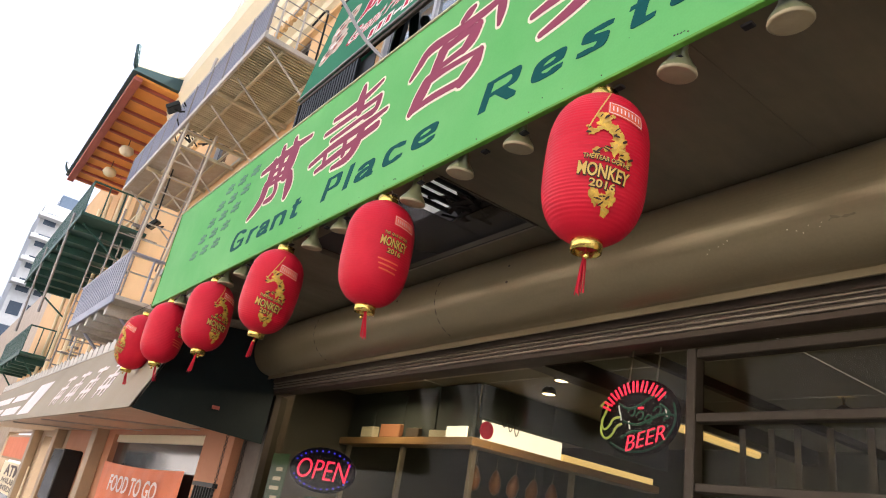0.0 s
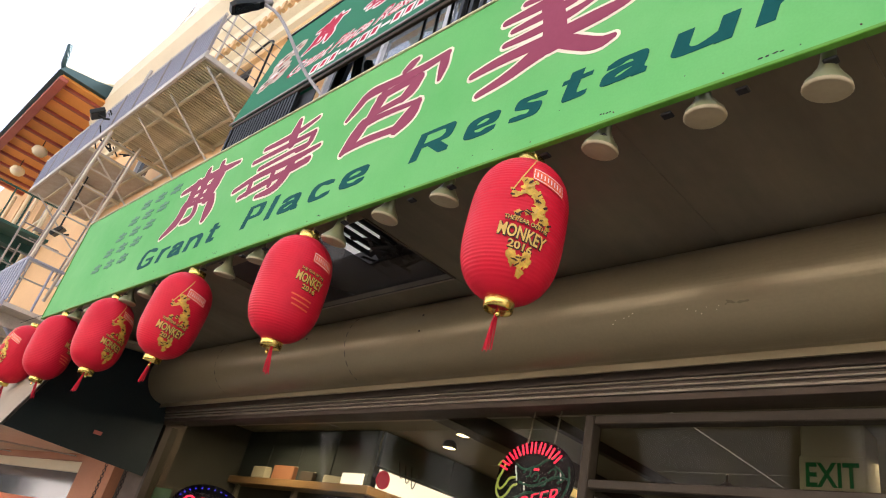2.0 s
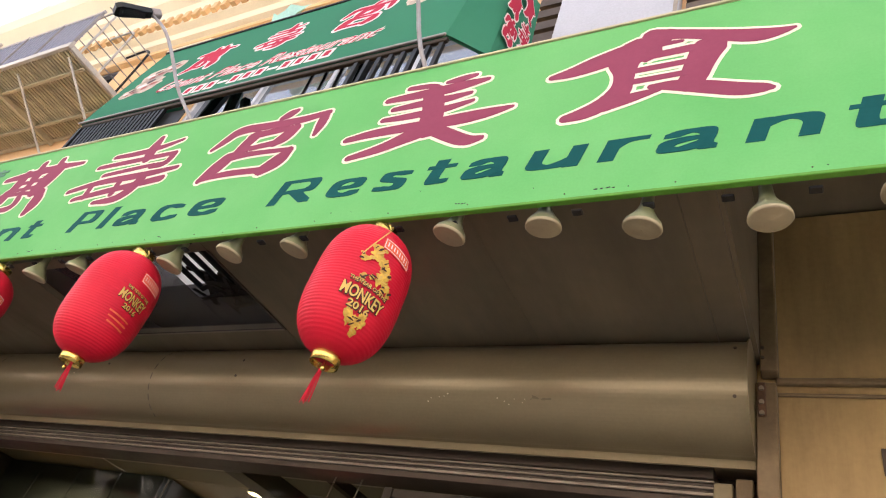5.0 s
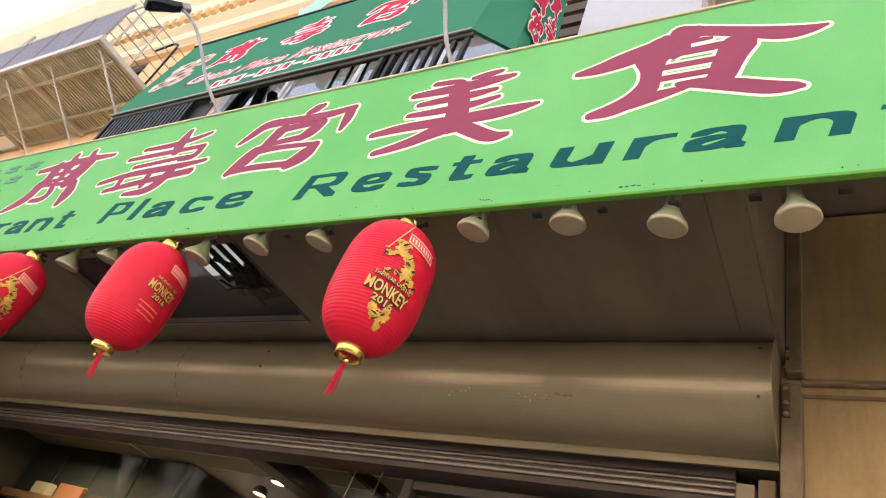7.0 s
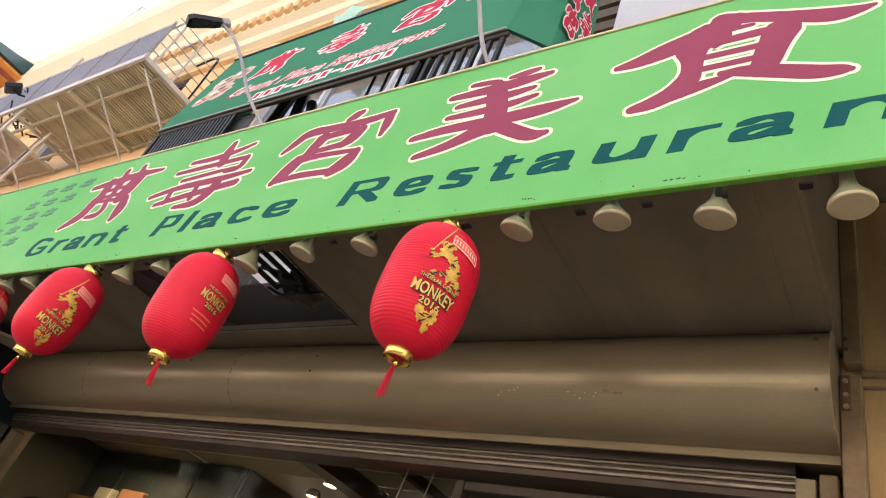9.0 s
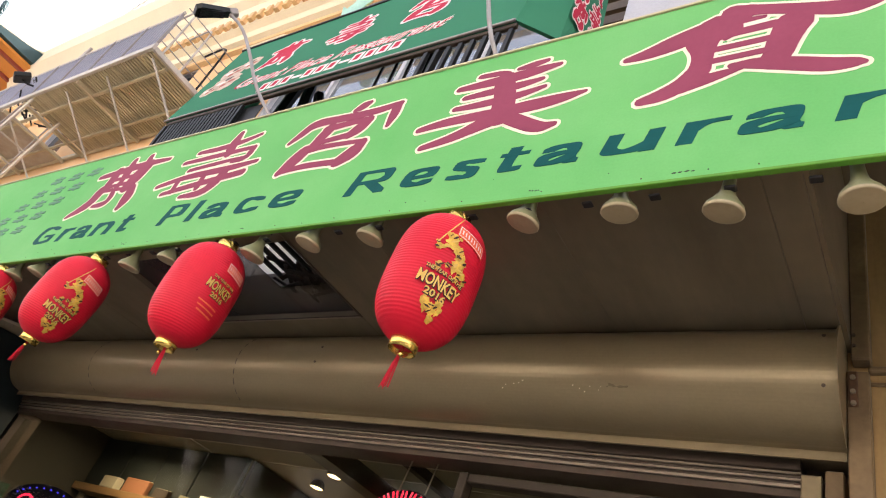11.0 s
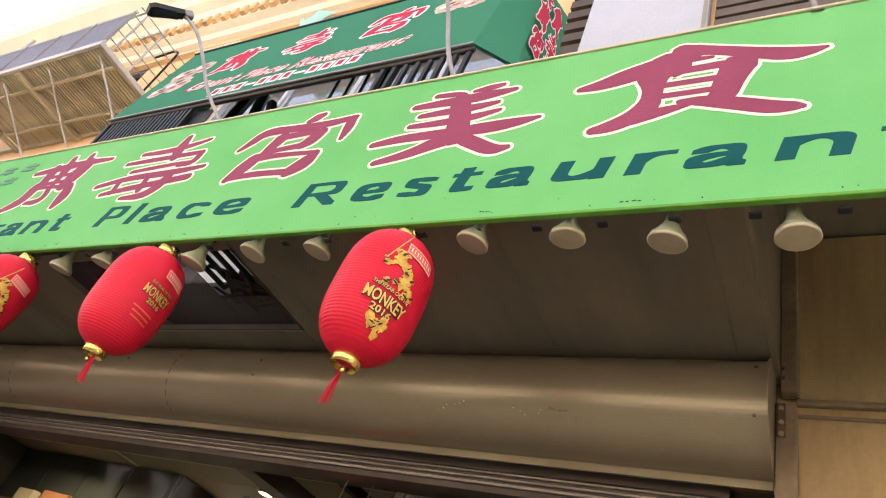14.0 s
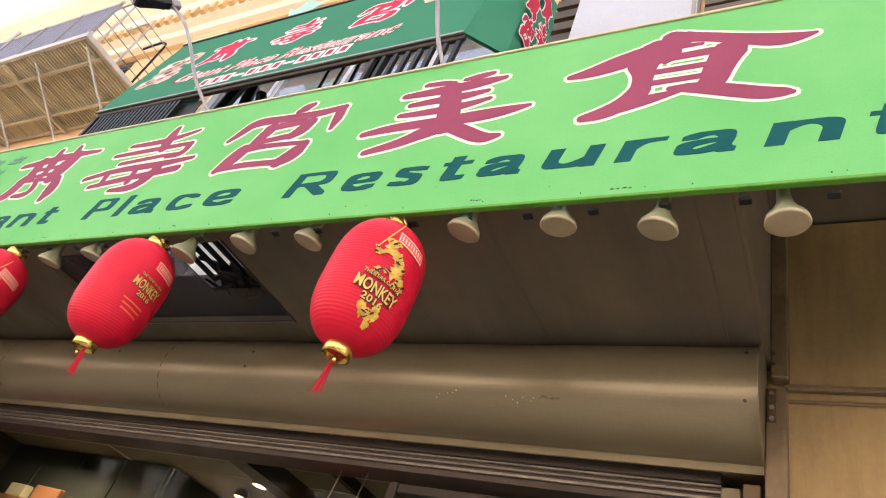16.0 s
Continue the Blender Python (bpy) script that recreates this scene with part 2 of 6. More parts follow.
def share(name, src, parent, at):
    """Another object on the mesh of src."""
    ob = new(name, src.data)
    ob.parent = parent
    ob.matrix_basis = at
    return ob


def thing(name, at, label, category, group="", kind=""):
    ob = new(name)
    ob.empty_display_size = 0.1
    ob.matrix_basis = at
    return tagged(ob, label, category, group, kind)


def box(lo, hi, bevel=0.0, bm=None, m=None):
    bm = bm or bmesh.new()
    c = [(a + b) / 2 for a, b in zip(lo, hi)]
    s = [abs(b - a) for a, b in zip(lo, hi)]
    mat = Matrix.Translation(c) @ Matrix.Diagonal((*s, 1))
    r = bmesh.ops.create_cube(bm, size=1, matrix=(m or I4) @ mat)
    if bevel:
        vs = set(r["verts"])
        bmesh.ops.bevel(bm, geom=[e for e in bm.edges if e.verts[0] in vs and e.verts[1] in vs], offset=bevel, segments=1, affect="EDGES", profile=0.5)
    return bm


def prism(poly, axis, a, b, bm=None):
    """A solid of the flat outline poly, drawn along axis from a to b. Outline pairs are the other two coordinates, in order."""
    bm = bm or bmesh.new()
    def put(p, v):
        q = list(p)
        q.insert("xyz".index(axis), v)
        return bm.verts.new(q)
    va, vb = [put(p, a) for p in poly], [put(p, b) for p in poly]
    n = len(poly)
    bm.faces.new(va)
    bm.faces.new(vb[::-1])
    for i in range(n):
        bm.faces.new((va[i], vb[i], vb[(i + 1) % n], va[(i + 1) % n]))
    bmesh.ops.recalc_face_normals(bm, faces=bm.faces)
    return bm


def loft(rings, bm=None, closed=True, caps=True):
    bm = bm or bmesh.new()
    rows = [[bm.verts.new(p) for p in ring] for ring in rings]
    n = len(rows[0])
    for a, b in zip(rows, rows[1:]):
        for i in range(n if closed else n - 1):
            bm.faces.new((a[i], a[(i + 1) % n], b[(i + 1) % n], b[i]))
    if caps and closed:
        bm.faces.new(rows[0][::-1])
        bm.faces.new(rows[-1])
    bmesh.ops.recalc_face_normals(bm, faces=bm.faces)
    return bm


def lathe(profile, seg=20, bm=None, caps=True):
    """Turned about z: profile of (radius, height)."""
    return loft([[(r * math.cos(2 * math.pi * i / seg), r * math.sin(2 * math.pi * i / seg), z) for i in range(seg)] for r, z in profile], bm, True, caps)


def tube(points, r, seg=8, bm=None):
    """A round bar along the points."""
    pts = [Vector(p) for p in points]
    rings, up = [], Vector((0.13, 0.21, 0.97))
    for i, p in enumerate(pts):
        d = (pts[min(i + 1, len(pts) - 1)] - pts[max(i - 1, 0)]).normalized()
        s = d.cross(up)
        if s.length < 0.05:
            s = d.cross(Vector((1, 0, 0)))
        s.normalize()
        t = s.cross(d)
        rings.append([p + r * (math.cos(2 * math.pi * k / seg) * s + math.sin(2 * math.pi * k / seg) * t) for k in range(seg)])
    return loft(rings, bm)


def glyph(text, w, h, depth=0.002, bold=0.0, slant=0.0):
    """Lettering as a bmesh in x and z, standing in the w by h field from (0, 0), facing -y."""
    c = bpy.data.curves.new("lettering", "FONT")
    c.body, c.offset, c.resolution_u = text, bold, 3
    c.extrude = 0.0
    ob = bpy.data.objects.new("lettering", c)
    scene.collection.objects.link(ob)
    me = bpy.data.meshes.new_from_object(ob.evaluated_get(bpy.context.evaluated_depsgraph_get()))
    bpy.data.objects.remove(ob)
    bpy.data.curves.remove(c)
    bm = bmesh.new()
    bm.from_mesh(me)
    for f in bm.faces:
        f.smooth = False
    bpy.data.meshes.remove(me)
    xs, ys = [v.co.x for v in bm.verts], [v.co.y for v in bm.verts]
    x0, x1, y0, y1 = min(xs), max(xs), min(ys), max(ys)
    for v in bm.verts:
        u, t = (v.co.x - x0) / (x1 - x0), (v.co.y - y0) / (y1 - y0)
        v.co = (u * w + slant * t * h, 0, t * h)
    if depth:
        ext = bmesh.ops.extrude_face_region(bm, geom=bm.faces[:])
        for v in ext["geom"]:
            if isinstance(v, bmesh.types.BMVert):
                v.co.y -= depth
        bmesh.ops.recalc_face_normals(bm, faces=bm.faces)
    return bm


# brush strokes of the sign's characters: points of x, height and width in a unit field
STROKES = {
    "食": ((0.50, 0.96, 0.199, 0.35, 0.83, 0.239, 0.20, 0.74, 0.226, 0.09, 0.67, 0.152, 0.00, 0.65, 0.074), (0.44, 1.00, 0.189, 0.58, 0.93, 0.121, 0.74, 0.79, 0.151, 0.87, 0.69, 0.182, 0.95, 0.69, 0.110, 1.00, 0.71, 0.039), (0.33, 0.81, 0.092, 0.47, 0.84, 0.080, 0.57, 0.83, 0.043), (0.68, 0.66, 0.295, 0.66, 0.54, 0.254, 0.64, 0.41, 0.243, 0.63, 0.29, 0.220, 0.61, 0.22, 0.214), (0.39, 0.80, 0.407, 0.33, 0.69, 0.327, 0.34, 0.54, 0.196, 0.34, 0.38, 0.169, 0.33, 0.25, 0.221, 0.27, 0.13, 0.186, 0.19, 0.05, 0.162, 0.11, 0.02, 0.098), (0.36, 0.69, 0.088, 0.61, 0.70, 0.101), (0.37, 0.52, 0.074, 0.62, 0.52, 0.074), (0.35, 0.37, 0.074, 0.61, 0.37, 0.071), (0.46, 0.26, 0.061, 0.56, 0.23, 0.142, 0.69, 0.13, 0.158, 0.81, 0.03, 0.157, 0.89, 0.01, 0.105, 0.91, 0.00, 0.053), (0.50, 0.21, 0.048, 0.39, 0.16, 0.124, 0.27, 0.11, 0.160)),
    "美": ((0.29, 0.99, 0.071, 0.42, 0.97, 0.088, 0.48, 0.95, 0.049), (0.54, 0.97, 0.052, 0.63, 0.98, 0.107, 0.71, 1.00, 0.064), (0.17, 0.85, 0.083, 0.33, 0.85, 0.122, 0.55, 0.85, 0.160, 0.68, 0.87, 0.132, 0.80, 0.89, 0.061), (0.24, 0.68, 0.072, 0.40, 0.69, 0.109, 0.58, 0.69, 0.119, 0.72, 0.72, 0.059), (0.20, 0.53, 0.068, 0.36, 0.52, 0.103, 0.59, 0.53, 0.116, 0.75, 0.59, 0.057), (0.47, 0.85, 0.221, 0.52, 0.55, 0.236, 0.54, 0.28, 0.273), (0.00, 0.31, 0.081, 0.17, 0.35, 0.125, 0.36, 0.35, 0.129, 0.53, 0.34, 0.142, 0.73, 0.34, 0.173, 0.89, 0.36, 0.131, 1.00, 0.39, 0.045), (0.50, 0.27, 0.240, 0.39, 0.18, 0.168, 0.27, 0.09, 0.127, 0.08, 0.02, 0.077), (0.55, 0.28, 0.151, 0.67, 0.14, 0.160, 0.80, 0.00, 0.145, 0.88, 0.02, 0.066)),
    "宮": ((0.56, 0.91, 0.104, 0.62, 0.96, 0.192, 0.67, 1.00, 0.102), (0.00, 0.54, 0.079, 0.09, 0.68, 0.165, 0.17, 0.83, 0.184, 0.43, 0.81, 0.150, 0.76, 0.79, 0.152, 1.00, 0.84, 0.110), (0.98, 0.82, 0.155, 0.99, 0.64, 0.167, 0.98, 0.48, 0.073), (0.35, 0.66, 0.143, 0.53, 0.68, 0.128, 0.75, 0.68, 0.102), (0.76, 0.66, 0.177, 0.71, 0.54, 0.251, 0.64, 0.46, 0.166), (0.29, 0.42, 0.095, 0.46, 0.44, 0.105, 0.66, 0.46, 0.124), (0.39, 0.66, 0.220, 0.34, 0.51, 0.223, 0.29, 0.41, 0.106), (0.21, 0.32, 0.162, 0.44, 0.34, 0.096, 0.79, 0.30, 0.078), (0.82, 0.27, 0.160, 0.78, 0.13, 0.286, 0.67, 0.01, 0.193), (0.10, 0.00, 0.068, 0.29, 0.05, 0.117, 0.54, 0.03, 0.104, 0.70, 0.01, 0.120), (0.24, 0.31, 0.251, 0.17, 0.14, 0.281, 0.09, 0.00, 0.118)),
    "萬": ((0.04, 0.77, 0.099, 0.37, 0.81, 0.175, 0.67, 0.85, 0.159, 1.00, 0.84, 0.066), (0.43, 0.99, 0.145, 0.45, 0.73, 0.182), (0.66, 1.00, 0.131, 0.68, 0.83, 0.167), (0.71, 0.79, 0.331, 0.67, 0.61, 0.395, 0.64, 0.45, 0.321), (0.29, 0.80, 0.242, 0.30, 0.55, 0.267, 0.25, 0.44, 0.149), (0.34, 0.63, 0.086, 0.70, 0.65, 0.086), (0.32, 0.50, 0.083, 0.68, 0.51, 0.082), (0.49, 0.85, 0.161, 0.47, 0.49, 0.158), (0.19, 0.43, 0.079, 0.49, 0.42, 0.085, 0.73, 0.37, 0.065), (0.74, 0.36, 0.191, 0.78, 0.16, 0.297, 0.76, 0.02, 0.146), (0.25, 0.44, 0.267, 0.23, 0.23, 0.273, 0.14, 0.12, 0.192, 0.00, 0.00, 0.081), (0.31, 0.14, 0.076, 0.47, 0.14, 0.134, 0.51, 0.24, 0.160, 0.46, 0.40, 0.102)),
    "壽": ((0.61, 1.00, 0.108, 0.60, 0.82, 0.231, 0.62, 0.65, 0.174), (0.24, 0.79, 0.075, 0.52, 0.78, 0.117, 0.73, 0.83, 0.096, 0.86, 0.89, 0.060), (0.14, 0.64, 0.076, 0.46, 0.65, 0.099, 0.85, 0.66, 0.082), (0.87, 0.65, 0.120, 0.86, 0.49, 0.128, 0.72, 0.47, 0.062), (0.27, 0.47, 0.074, 0.59, 0.50, 0.084, 0.81, 0.51, 0.056), (0.00, 0.27, 0.084, 0.29, 0.36, 0.112, 0.71, 0.35, 0.134, 1.00, 0.39, 0.067), (0.13, 0.11, 0.075, 0.36, 0.16, 0.111, 0.66, 0.20, 0.116, 0.92, 0.24, 0.122), (0.23, 0.33, 0.112, 0.24, 0.13, 0.110), (0.51, 0.28, 0.114, 0.52, 0.11, 0.112), (0.39, 0.00, 0.064, 0.61, 0.00, 0.140, 0.69, 0.14, 0.214, 0.72, 0.30, 0.176)),
}


def smooth_line(pts, turns=2):
    """Rounds the bends of an open line and keeps its ends."""
    for _ in range(turns):
        if len(pts) < 3:
            break
        cut = [pts[0]]
        for a, b in zip(pts, pts[1:]):
            cut.append(tuple(0.75 * p + 0.25 * q for p, q in zip(a, b)))
            cut.append(tuple(0.25 * p + 0.75 * q for p, q in zip(a, b)))
        pts = cut + [pts[-1]]
    return pts


def brush(ch, w, h, grow=0.0, depth=0.002, step=0.00015):
    """A brush-written character as one bmesh in x and z, facing -y. grow: metres added round every stroke."""
    bm = bmesh.new()
    for k, s in enumerate(STROKES[ch]):
        pts = smooth_line([(s[i] * w, s[i + 1] * h, (1.0 if ch in "美食" else 0.88) * s[i + 2] * h / 2 + grow) for i in range(0, len(s), 3)])
        left, right = [], []
        for i, (x, z, r) in enumerate(pts):
            xa, za, _ = pts[max(i - 1, 0)]
            xb, zb, _ = pts[min(i + 1, len(pts) - 1)]
            d = math.hypot(xb - xa, zb - za)
            tx, tz = (xb - xa) / d, (zb - za) / d
            if i == 0:
                cap0 = [(x + r * (-tx * math.cos(a) - tz * math.sin(a)), z + r * (-tz * math.cos(a) + tx * math.sin(a))) for a in (1.0, 0.35, -0.35, -1.0)]
            if i == len(pts) - 1:
                cap1 = [(x + r * (tx * math.cos(a) + tz * math.sin(a)), z + r * (tz * math.cos(a) - tx * math.sin(a))) for a in (1.0, 0.35, -0.35, -1.0)]
            left.append((x - tz * r, z + tx * r))
            right.append((x + tz * r, z - tx * r))
        poly = left + cap1[::-1] + right[::-1] + cap0[::-1]
        prism(poly, "y", 0.0, -depth - step * k, bm)
    for f in bm.faces:
        f.smooth = False
    return bm


# broad-pen lines of the sign's Latin letters in a unit field
PEN = {
    "n": ([(0, 0), (0, 1)], [(0, .72), (.25, .98), (.75, 1), (1, .8), (1, .4), (1, 0)]),
    "r": ([(0, 0), (0, 1)], [(0, .65), (.25, .95), (.6, 1), (1, 1)]),
    "u": ([(0, 1), (0, .5), (0, .1), (.4, 0), (.75, .1), (1, .35)], [(1, 1), (1, 0)]),
    "a": ([(.05, .82), (.3, 1), (.75, 1), (.9, .8), (.88, .4), (.88, .1), (1, 0)], [(.9, .58), (.45, .58), (0, .42), (0, .05), (.45, 0), (.88, .28)]),
    "t": ([(.35, 1), (.35, .5), (.35, .05), (.7, 0), (1, .06)], [(0, .74), (1, .74)]),
    "e": ([(.05, .48), (.5, .5), (1, .52), (1, .95), (.45, 1), (0, .85), (0, .15), (.4, 0), (.75, 0), (1, .14)],),
    "s": ([(1, .92), (.6, 1), (.1, 1), (0, .68), (.45, .56), (1, .44), (.9, 0), (.4, 0), (0, .08)],),
    "c": ([(1, .86), (.65, 1), (.1, 1), (-.05, .5), (.1, 0), (.65, 0), (1, .13)],),
    "l": ([(0, 0), (0, 1)],),
    "R": ([(0, 0), (0, 1)], [(0, 1), (.6, 1), (.95, .98), (.95, .52), (.6, .5), (0, .48)], [(.45, .5), (1, 0)]),
    "P": ([(0, 0), (0, 1)], [(0, 1), (.65, 1), (1, .98), (1, .45), (.65, .43), (0, .43)]),
    "G": ([(1, .85), (.65, 1), (.1, 1), (-.08, .5), (.1, 0), (.6, 0), (1, .1)], [(1, .1), (1, .42)], [(.6, .42), (1, .42)]),
}


def pen_letter(ch, w, h, nib_w, nib_h, slant, depth=0.001):
    """A letter drawn with a broad upright nib, thick uprights and thin level strokes, as one bmesh in x and z, facing -y."""
    bm = bmesh.new()
    nw = min(nib_w, w * 0.98)
    k = 0
    for line in PEN[ch]:
        pts = smooth_line([(x * (w - nw), z * (h - nib_h)) for x, z in line])
        for (xa, za), (xb, zb) in zip(pts, pts[1:]):
            corners = sorted((x + dx, z + dz) for x, z in ((xa, za), (xb, zb)) for dx in (0, nw) for dz in (0, nib_h))
            hull = []
            for seq in (corners, corners[::-1]):   # convex outline of the nib's sweep
                chain_ = []
                for p in seq:
                    while len(chain_) > 1 and (chain_[-1][0] - chain_[-2][0]) * (p[1] - chain_[-2][1]) - (chain_[-1][1] - chain_[-2][1]) * (p[0] - chain_[-2][0]) <= 1e-12:
                        chain_.pop()
                    chain_.append(p)
                hull += chain_[:-1]
            prism([(x + slant * z, z) for x, z in hull], "y", 0.0, -depth - 0.00002 * k, bm)
            k += 1
    return bm

# ---- structure ----
def wall_with_openings(name, x0, x1, z0, z1, y0, y1, openings, mat, at, label):
    """A wall of thickness y0 to y1, with openings (x0, x1, z0, z1) that go through it."""
    xs = sorted({x0, x1, *[v for o in openings for v in o[:2]]})
    zs = sorted({z0, z1, *[v for o in openings for v in o[2:]]})
    bm = bmesh.new()
    for xa, xb in zip(xs, xs[1:]):
        for za, zb in zip(zs, zs[1:]):
            cx, cz = (xa + xb) / 2, (za + zb) / 2
            if not any(o[0] < cx < o[1] and o[2] < cz < o[3] for o in openings):
                box((xa, y0, za), (xb, y1, zb), bm=bm)
    bmesh.ops.remove_doubles(bm, verts=bm.verts, dist=0.0001)
    return tagged(link(name, bm, mat, at=at), label, "wall", kind="structure")


ground = link("ground", box((-450, -450, -0.45), (450, 450, -0.15)), ASPHALT)
tagged(ground, "grey asphalt street running along the shops", "ground", kind="structure")
pavement = link("pavement", box((-60, -3.2, -0.3), (30, 1.24, -0.012), 0.01), CONCRETE, at=YAW)
tagged(pavement, "grey concrete pavement in front of the shops", "pavement", kind="structure")
slab = None
for i in range(14):
    for j in range(4):
        at = Matrix.Translation((-9.2 + i * 1.0, -3.14 + j * 1.05, -0.012))
        if slab is None:
            slab = part("paving_slab", box((0.004, 0.004, 0), (0.996, 1.046, 0.012), 0.003), CONCRETE, pavement, at=at)
        else:
            share("paving_slab", slab, pavement, at)

# unseen wall closes the place behind the camera and bounces sunlight onto the shops
opposite = link("wall_opposite", box((-60, -15.0, -0.15), (40, -14.0, 9)), OPPOSITE, at=YAW)
tagged(opposite, "unseen plain beige wall across the street that bounces light back", "wall", kind="structure")

wall_front = wall_with_openings("wall_front", -14.2, 4.0, 3.05, 9.05, 1.25, 1.55,
                                [(-5.4, -1.75, 4.75, 6.5), (-0.45, 0.75, 5.5, 7.2), (-11.0, -9.8, 6.3, 8.0), (-8.6, -7.4, 6.3, 7.6)], PEACH, YAW,
                                "peach orange stucco upper wall above the green sign")
cornice = link("cornice", prism([(1.25, 7.55), (1.16, 7.6), (1.16, 7.75), (1.08, 7.8), (1.08, 8.3), (0.98, 8.4), (0.98, 8.75), (0.80, 9.0), (0.80, 9.45), (1.25, 9.5)], "x", -14.3, 4.0), PALE, at=YAW)
tagged(cornice, "pale yellow moulded cornice along the roof edge", "cornice", kind="structure")
tooth = None
for i in range(90):
    at = Matrix.Translation((-13.9 + i * 0.16, 0, 0))
    if tooth is None:
        tooth = part("dentil", box((0, 1.02, 7.82), (0.08, 1.08, 7.96)), DENTIL, cornice, at=at)
    else:
        share("dentil", tooth, cornice, at)
band = link("trim", prism([(1.25, 7.42), (1.19, 7.44), (1.19, 7.5), (1.25, 7.52)], "x", -14.2, 4.0), DENTIL, at=YAW)
tagged(band, "orange painted string course under the cornice", "trim", kind="structure")


def sash_window(name, x0, x1, z0, z1, glass_mat, label, at, rows=2, cols=1, y=1.40):
    w = thing(name, at, label, "window", kind="structure")
    t = 0.05
    fr = bmesh.new()
    box((x0, y - 0.06, z0), (x0 + t, y + 0.06, z1), bm=fr)
    box((x1 - t, y - 0.06, z0), (x1, y + 0.06, z1), bm=fr)
    box((x0 + t, y - 0.06, z0), (x1 - t, y + 0.06, z0 + t), bm=fr)
    box((x0 + t, y - 0.06, z1 - t), (x1 - t, y + 0.06, z1), bm=fr)
    for i in range(1, rows):
        z = z0 + (z1 - z0) * i / rows
        box((x0 + t, y - 0.04, z - 0.025), (x1 - t, y + 0.04, z + 0.025), bm=fr)
    for i in range(1, cols):
        x = x0 + (x1 - x0) * i / cols
        box((x - 0.025, y - 0.045, z0 + t), (x + 0.025, y + 0.045, z1 - t), bm=fr)
    part("window_frame", fr, WHITE_METAL, w)
    for i in range(rows):
        for j in range(cols):
            za, zb = z0 + (z1 - z0) * i / rows, z0 + (z1 - z0) * (i + 1) / rows
            xa, xb = x0 + (x1 - x0) * j / cols, x0 + (x1 - x0) * (j + 1) / cols
            part("pane", box((xa + 0.03, y - 0.008, za + 0.03), (xb - 0.03, y + 0.008, zb - 0.03)), glass_mat, w)
    part("window_sill", box((x0 - 0.06, y - 0.20, z0 - 0.06), (x1 + 0.06, y - 0.05, z0), 0.01), PALE, w)
    return w


sash_window("window_1", -5.4, -1.75, 4.75, 6.5, WINDOW_GLASS, "wide balcony window with panes that mirror the sky", YAW, 2, 4)
sash_window("window_2", -0.45, 0.75, 5.5, 7.2, DARK_GLASS, "dark upper window behind brown shutters", YAW, 2, 2)
sash_window("window_3", -11.0, -9.8, 6.3, 8.0, DARK_GLASS, "dark sash window behind the fire escape", YAW)
sash_window("window_4", -8.6, -7.4, 6.3, 7.6, DARK_GLASS, "dark sash window above the fire escape platform", YAW)

# canopy behind the sign: soffit of metal sheets with a skylight
HX0, HX1, HY0, HY1 = -3.37, -2.045, 0.125, 0.68
soffit_bm = bmesh.new()
edges = [-6.0, -5.5, -4.74, -3.98, HX0, HX1, -1.60, -0.847, -0.20, -0.10]
for xa, xb in zip(edges, edges[1:]):
    if xa == HX0:
        box((xa, 0.06, 3.0), (xb - 0.004, HY0, 3.03), bm=soffit_bm)
        box((xa, HY1, 3.0), (xb - 0.004, 1.3, 3.03), bm=soffit_bm)
    else:
        box((xa, 0.06 if xa > -4.5 else -0.05, 3.0), (xb - 0.0014, 1.3, 3.03), bm=soffit_bm)
soffit = tagged(link("ceiling", soffit_bm, SOFFIT), "sooty dark metal soffit of the shop canopy", "soffit", kind="structure")
canopy_top_bm = bmesh.new()
box((-6.2, 0.12, 3.32), (HX0, 1.24, 3.38), bm=canopy_top_bm)
box((HX1, 0.12, 3.32), (-0.10, 1.24, 3.38), bm=canopy_top_bm)
# cover added over the pier to keep light off its top
box((-0.099, 0.04, 3.70), (2.6, 1.24, 3.73), bm=canopy_top_bm)
box((HX0, 1.05, 3.32), (HX1, 1.24, 3.38), bm=canopy_top_bm)
box((HX0, 0.12, 3.32), (HX1, HY0, 3.38), bm=canopy_top_bm)
canopy_top = tagged(link("canopy_roof", canopy_top_bm, SOFFIT, at=YAW), "dark metal roof of the shop canopy with a cover added over the pier", "canopy", kind="structure")
box_side = tagged(link("soffit_return", box((-0.10, 0.06, 3.0), (-0.085, 1.0, 3.68)), SOFFIT), "dark metal end cheek of the soffit", "soffit", kind="structure")
skylight = thing("skylight", I4, "dirty glass skylight in the canopy soffit", "skylight")
sk = bmesh.new()
box((HX0, HY0 - 0.02, 3.03), (HX1, HY0, 3.32), bm=sk)
box((HX0, HY1, 3.03), (HX1, HY1 + 0.02, 3.32), bm=sk)
box((HX0 - 0.02, HY0, 3.03), (HX0, HY1, 3.32), bm=sk)
box((HX1, HY0, 3.03), (HX1 + 0.02, HY1, 3.32), bm=sk)
part("shaft", sk, RAIL_DARK, skylight)
sf = bmesh.new()
box((HX0 - 0.01, HY1 - 0.005, 2.994), (HX1 + 0.006, HY1 + 0.006, 2.999), bm=sf)
box((HX1 - 0.005, HY0, 2.994), (HX1 + 0.006, HY1 - 0.006, 2.999), bm=sf)
part("rim", sf, RAIL_DARK, skylight)
DUSTY = glass("dusty_skylight_glass", (0.45, 0.45, 0.46), 0.14, 0.30)
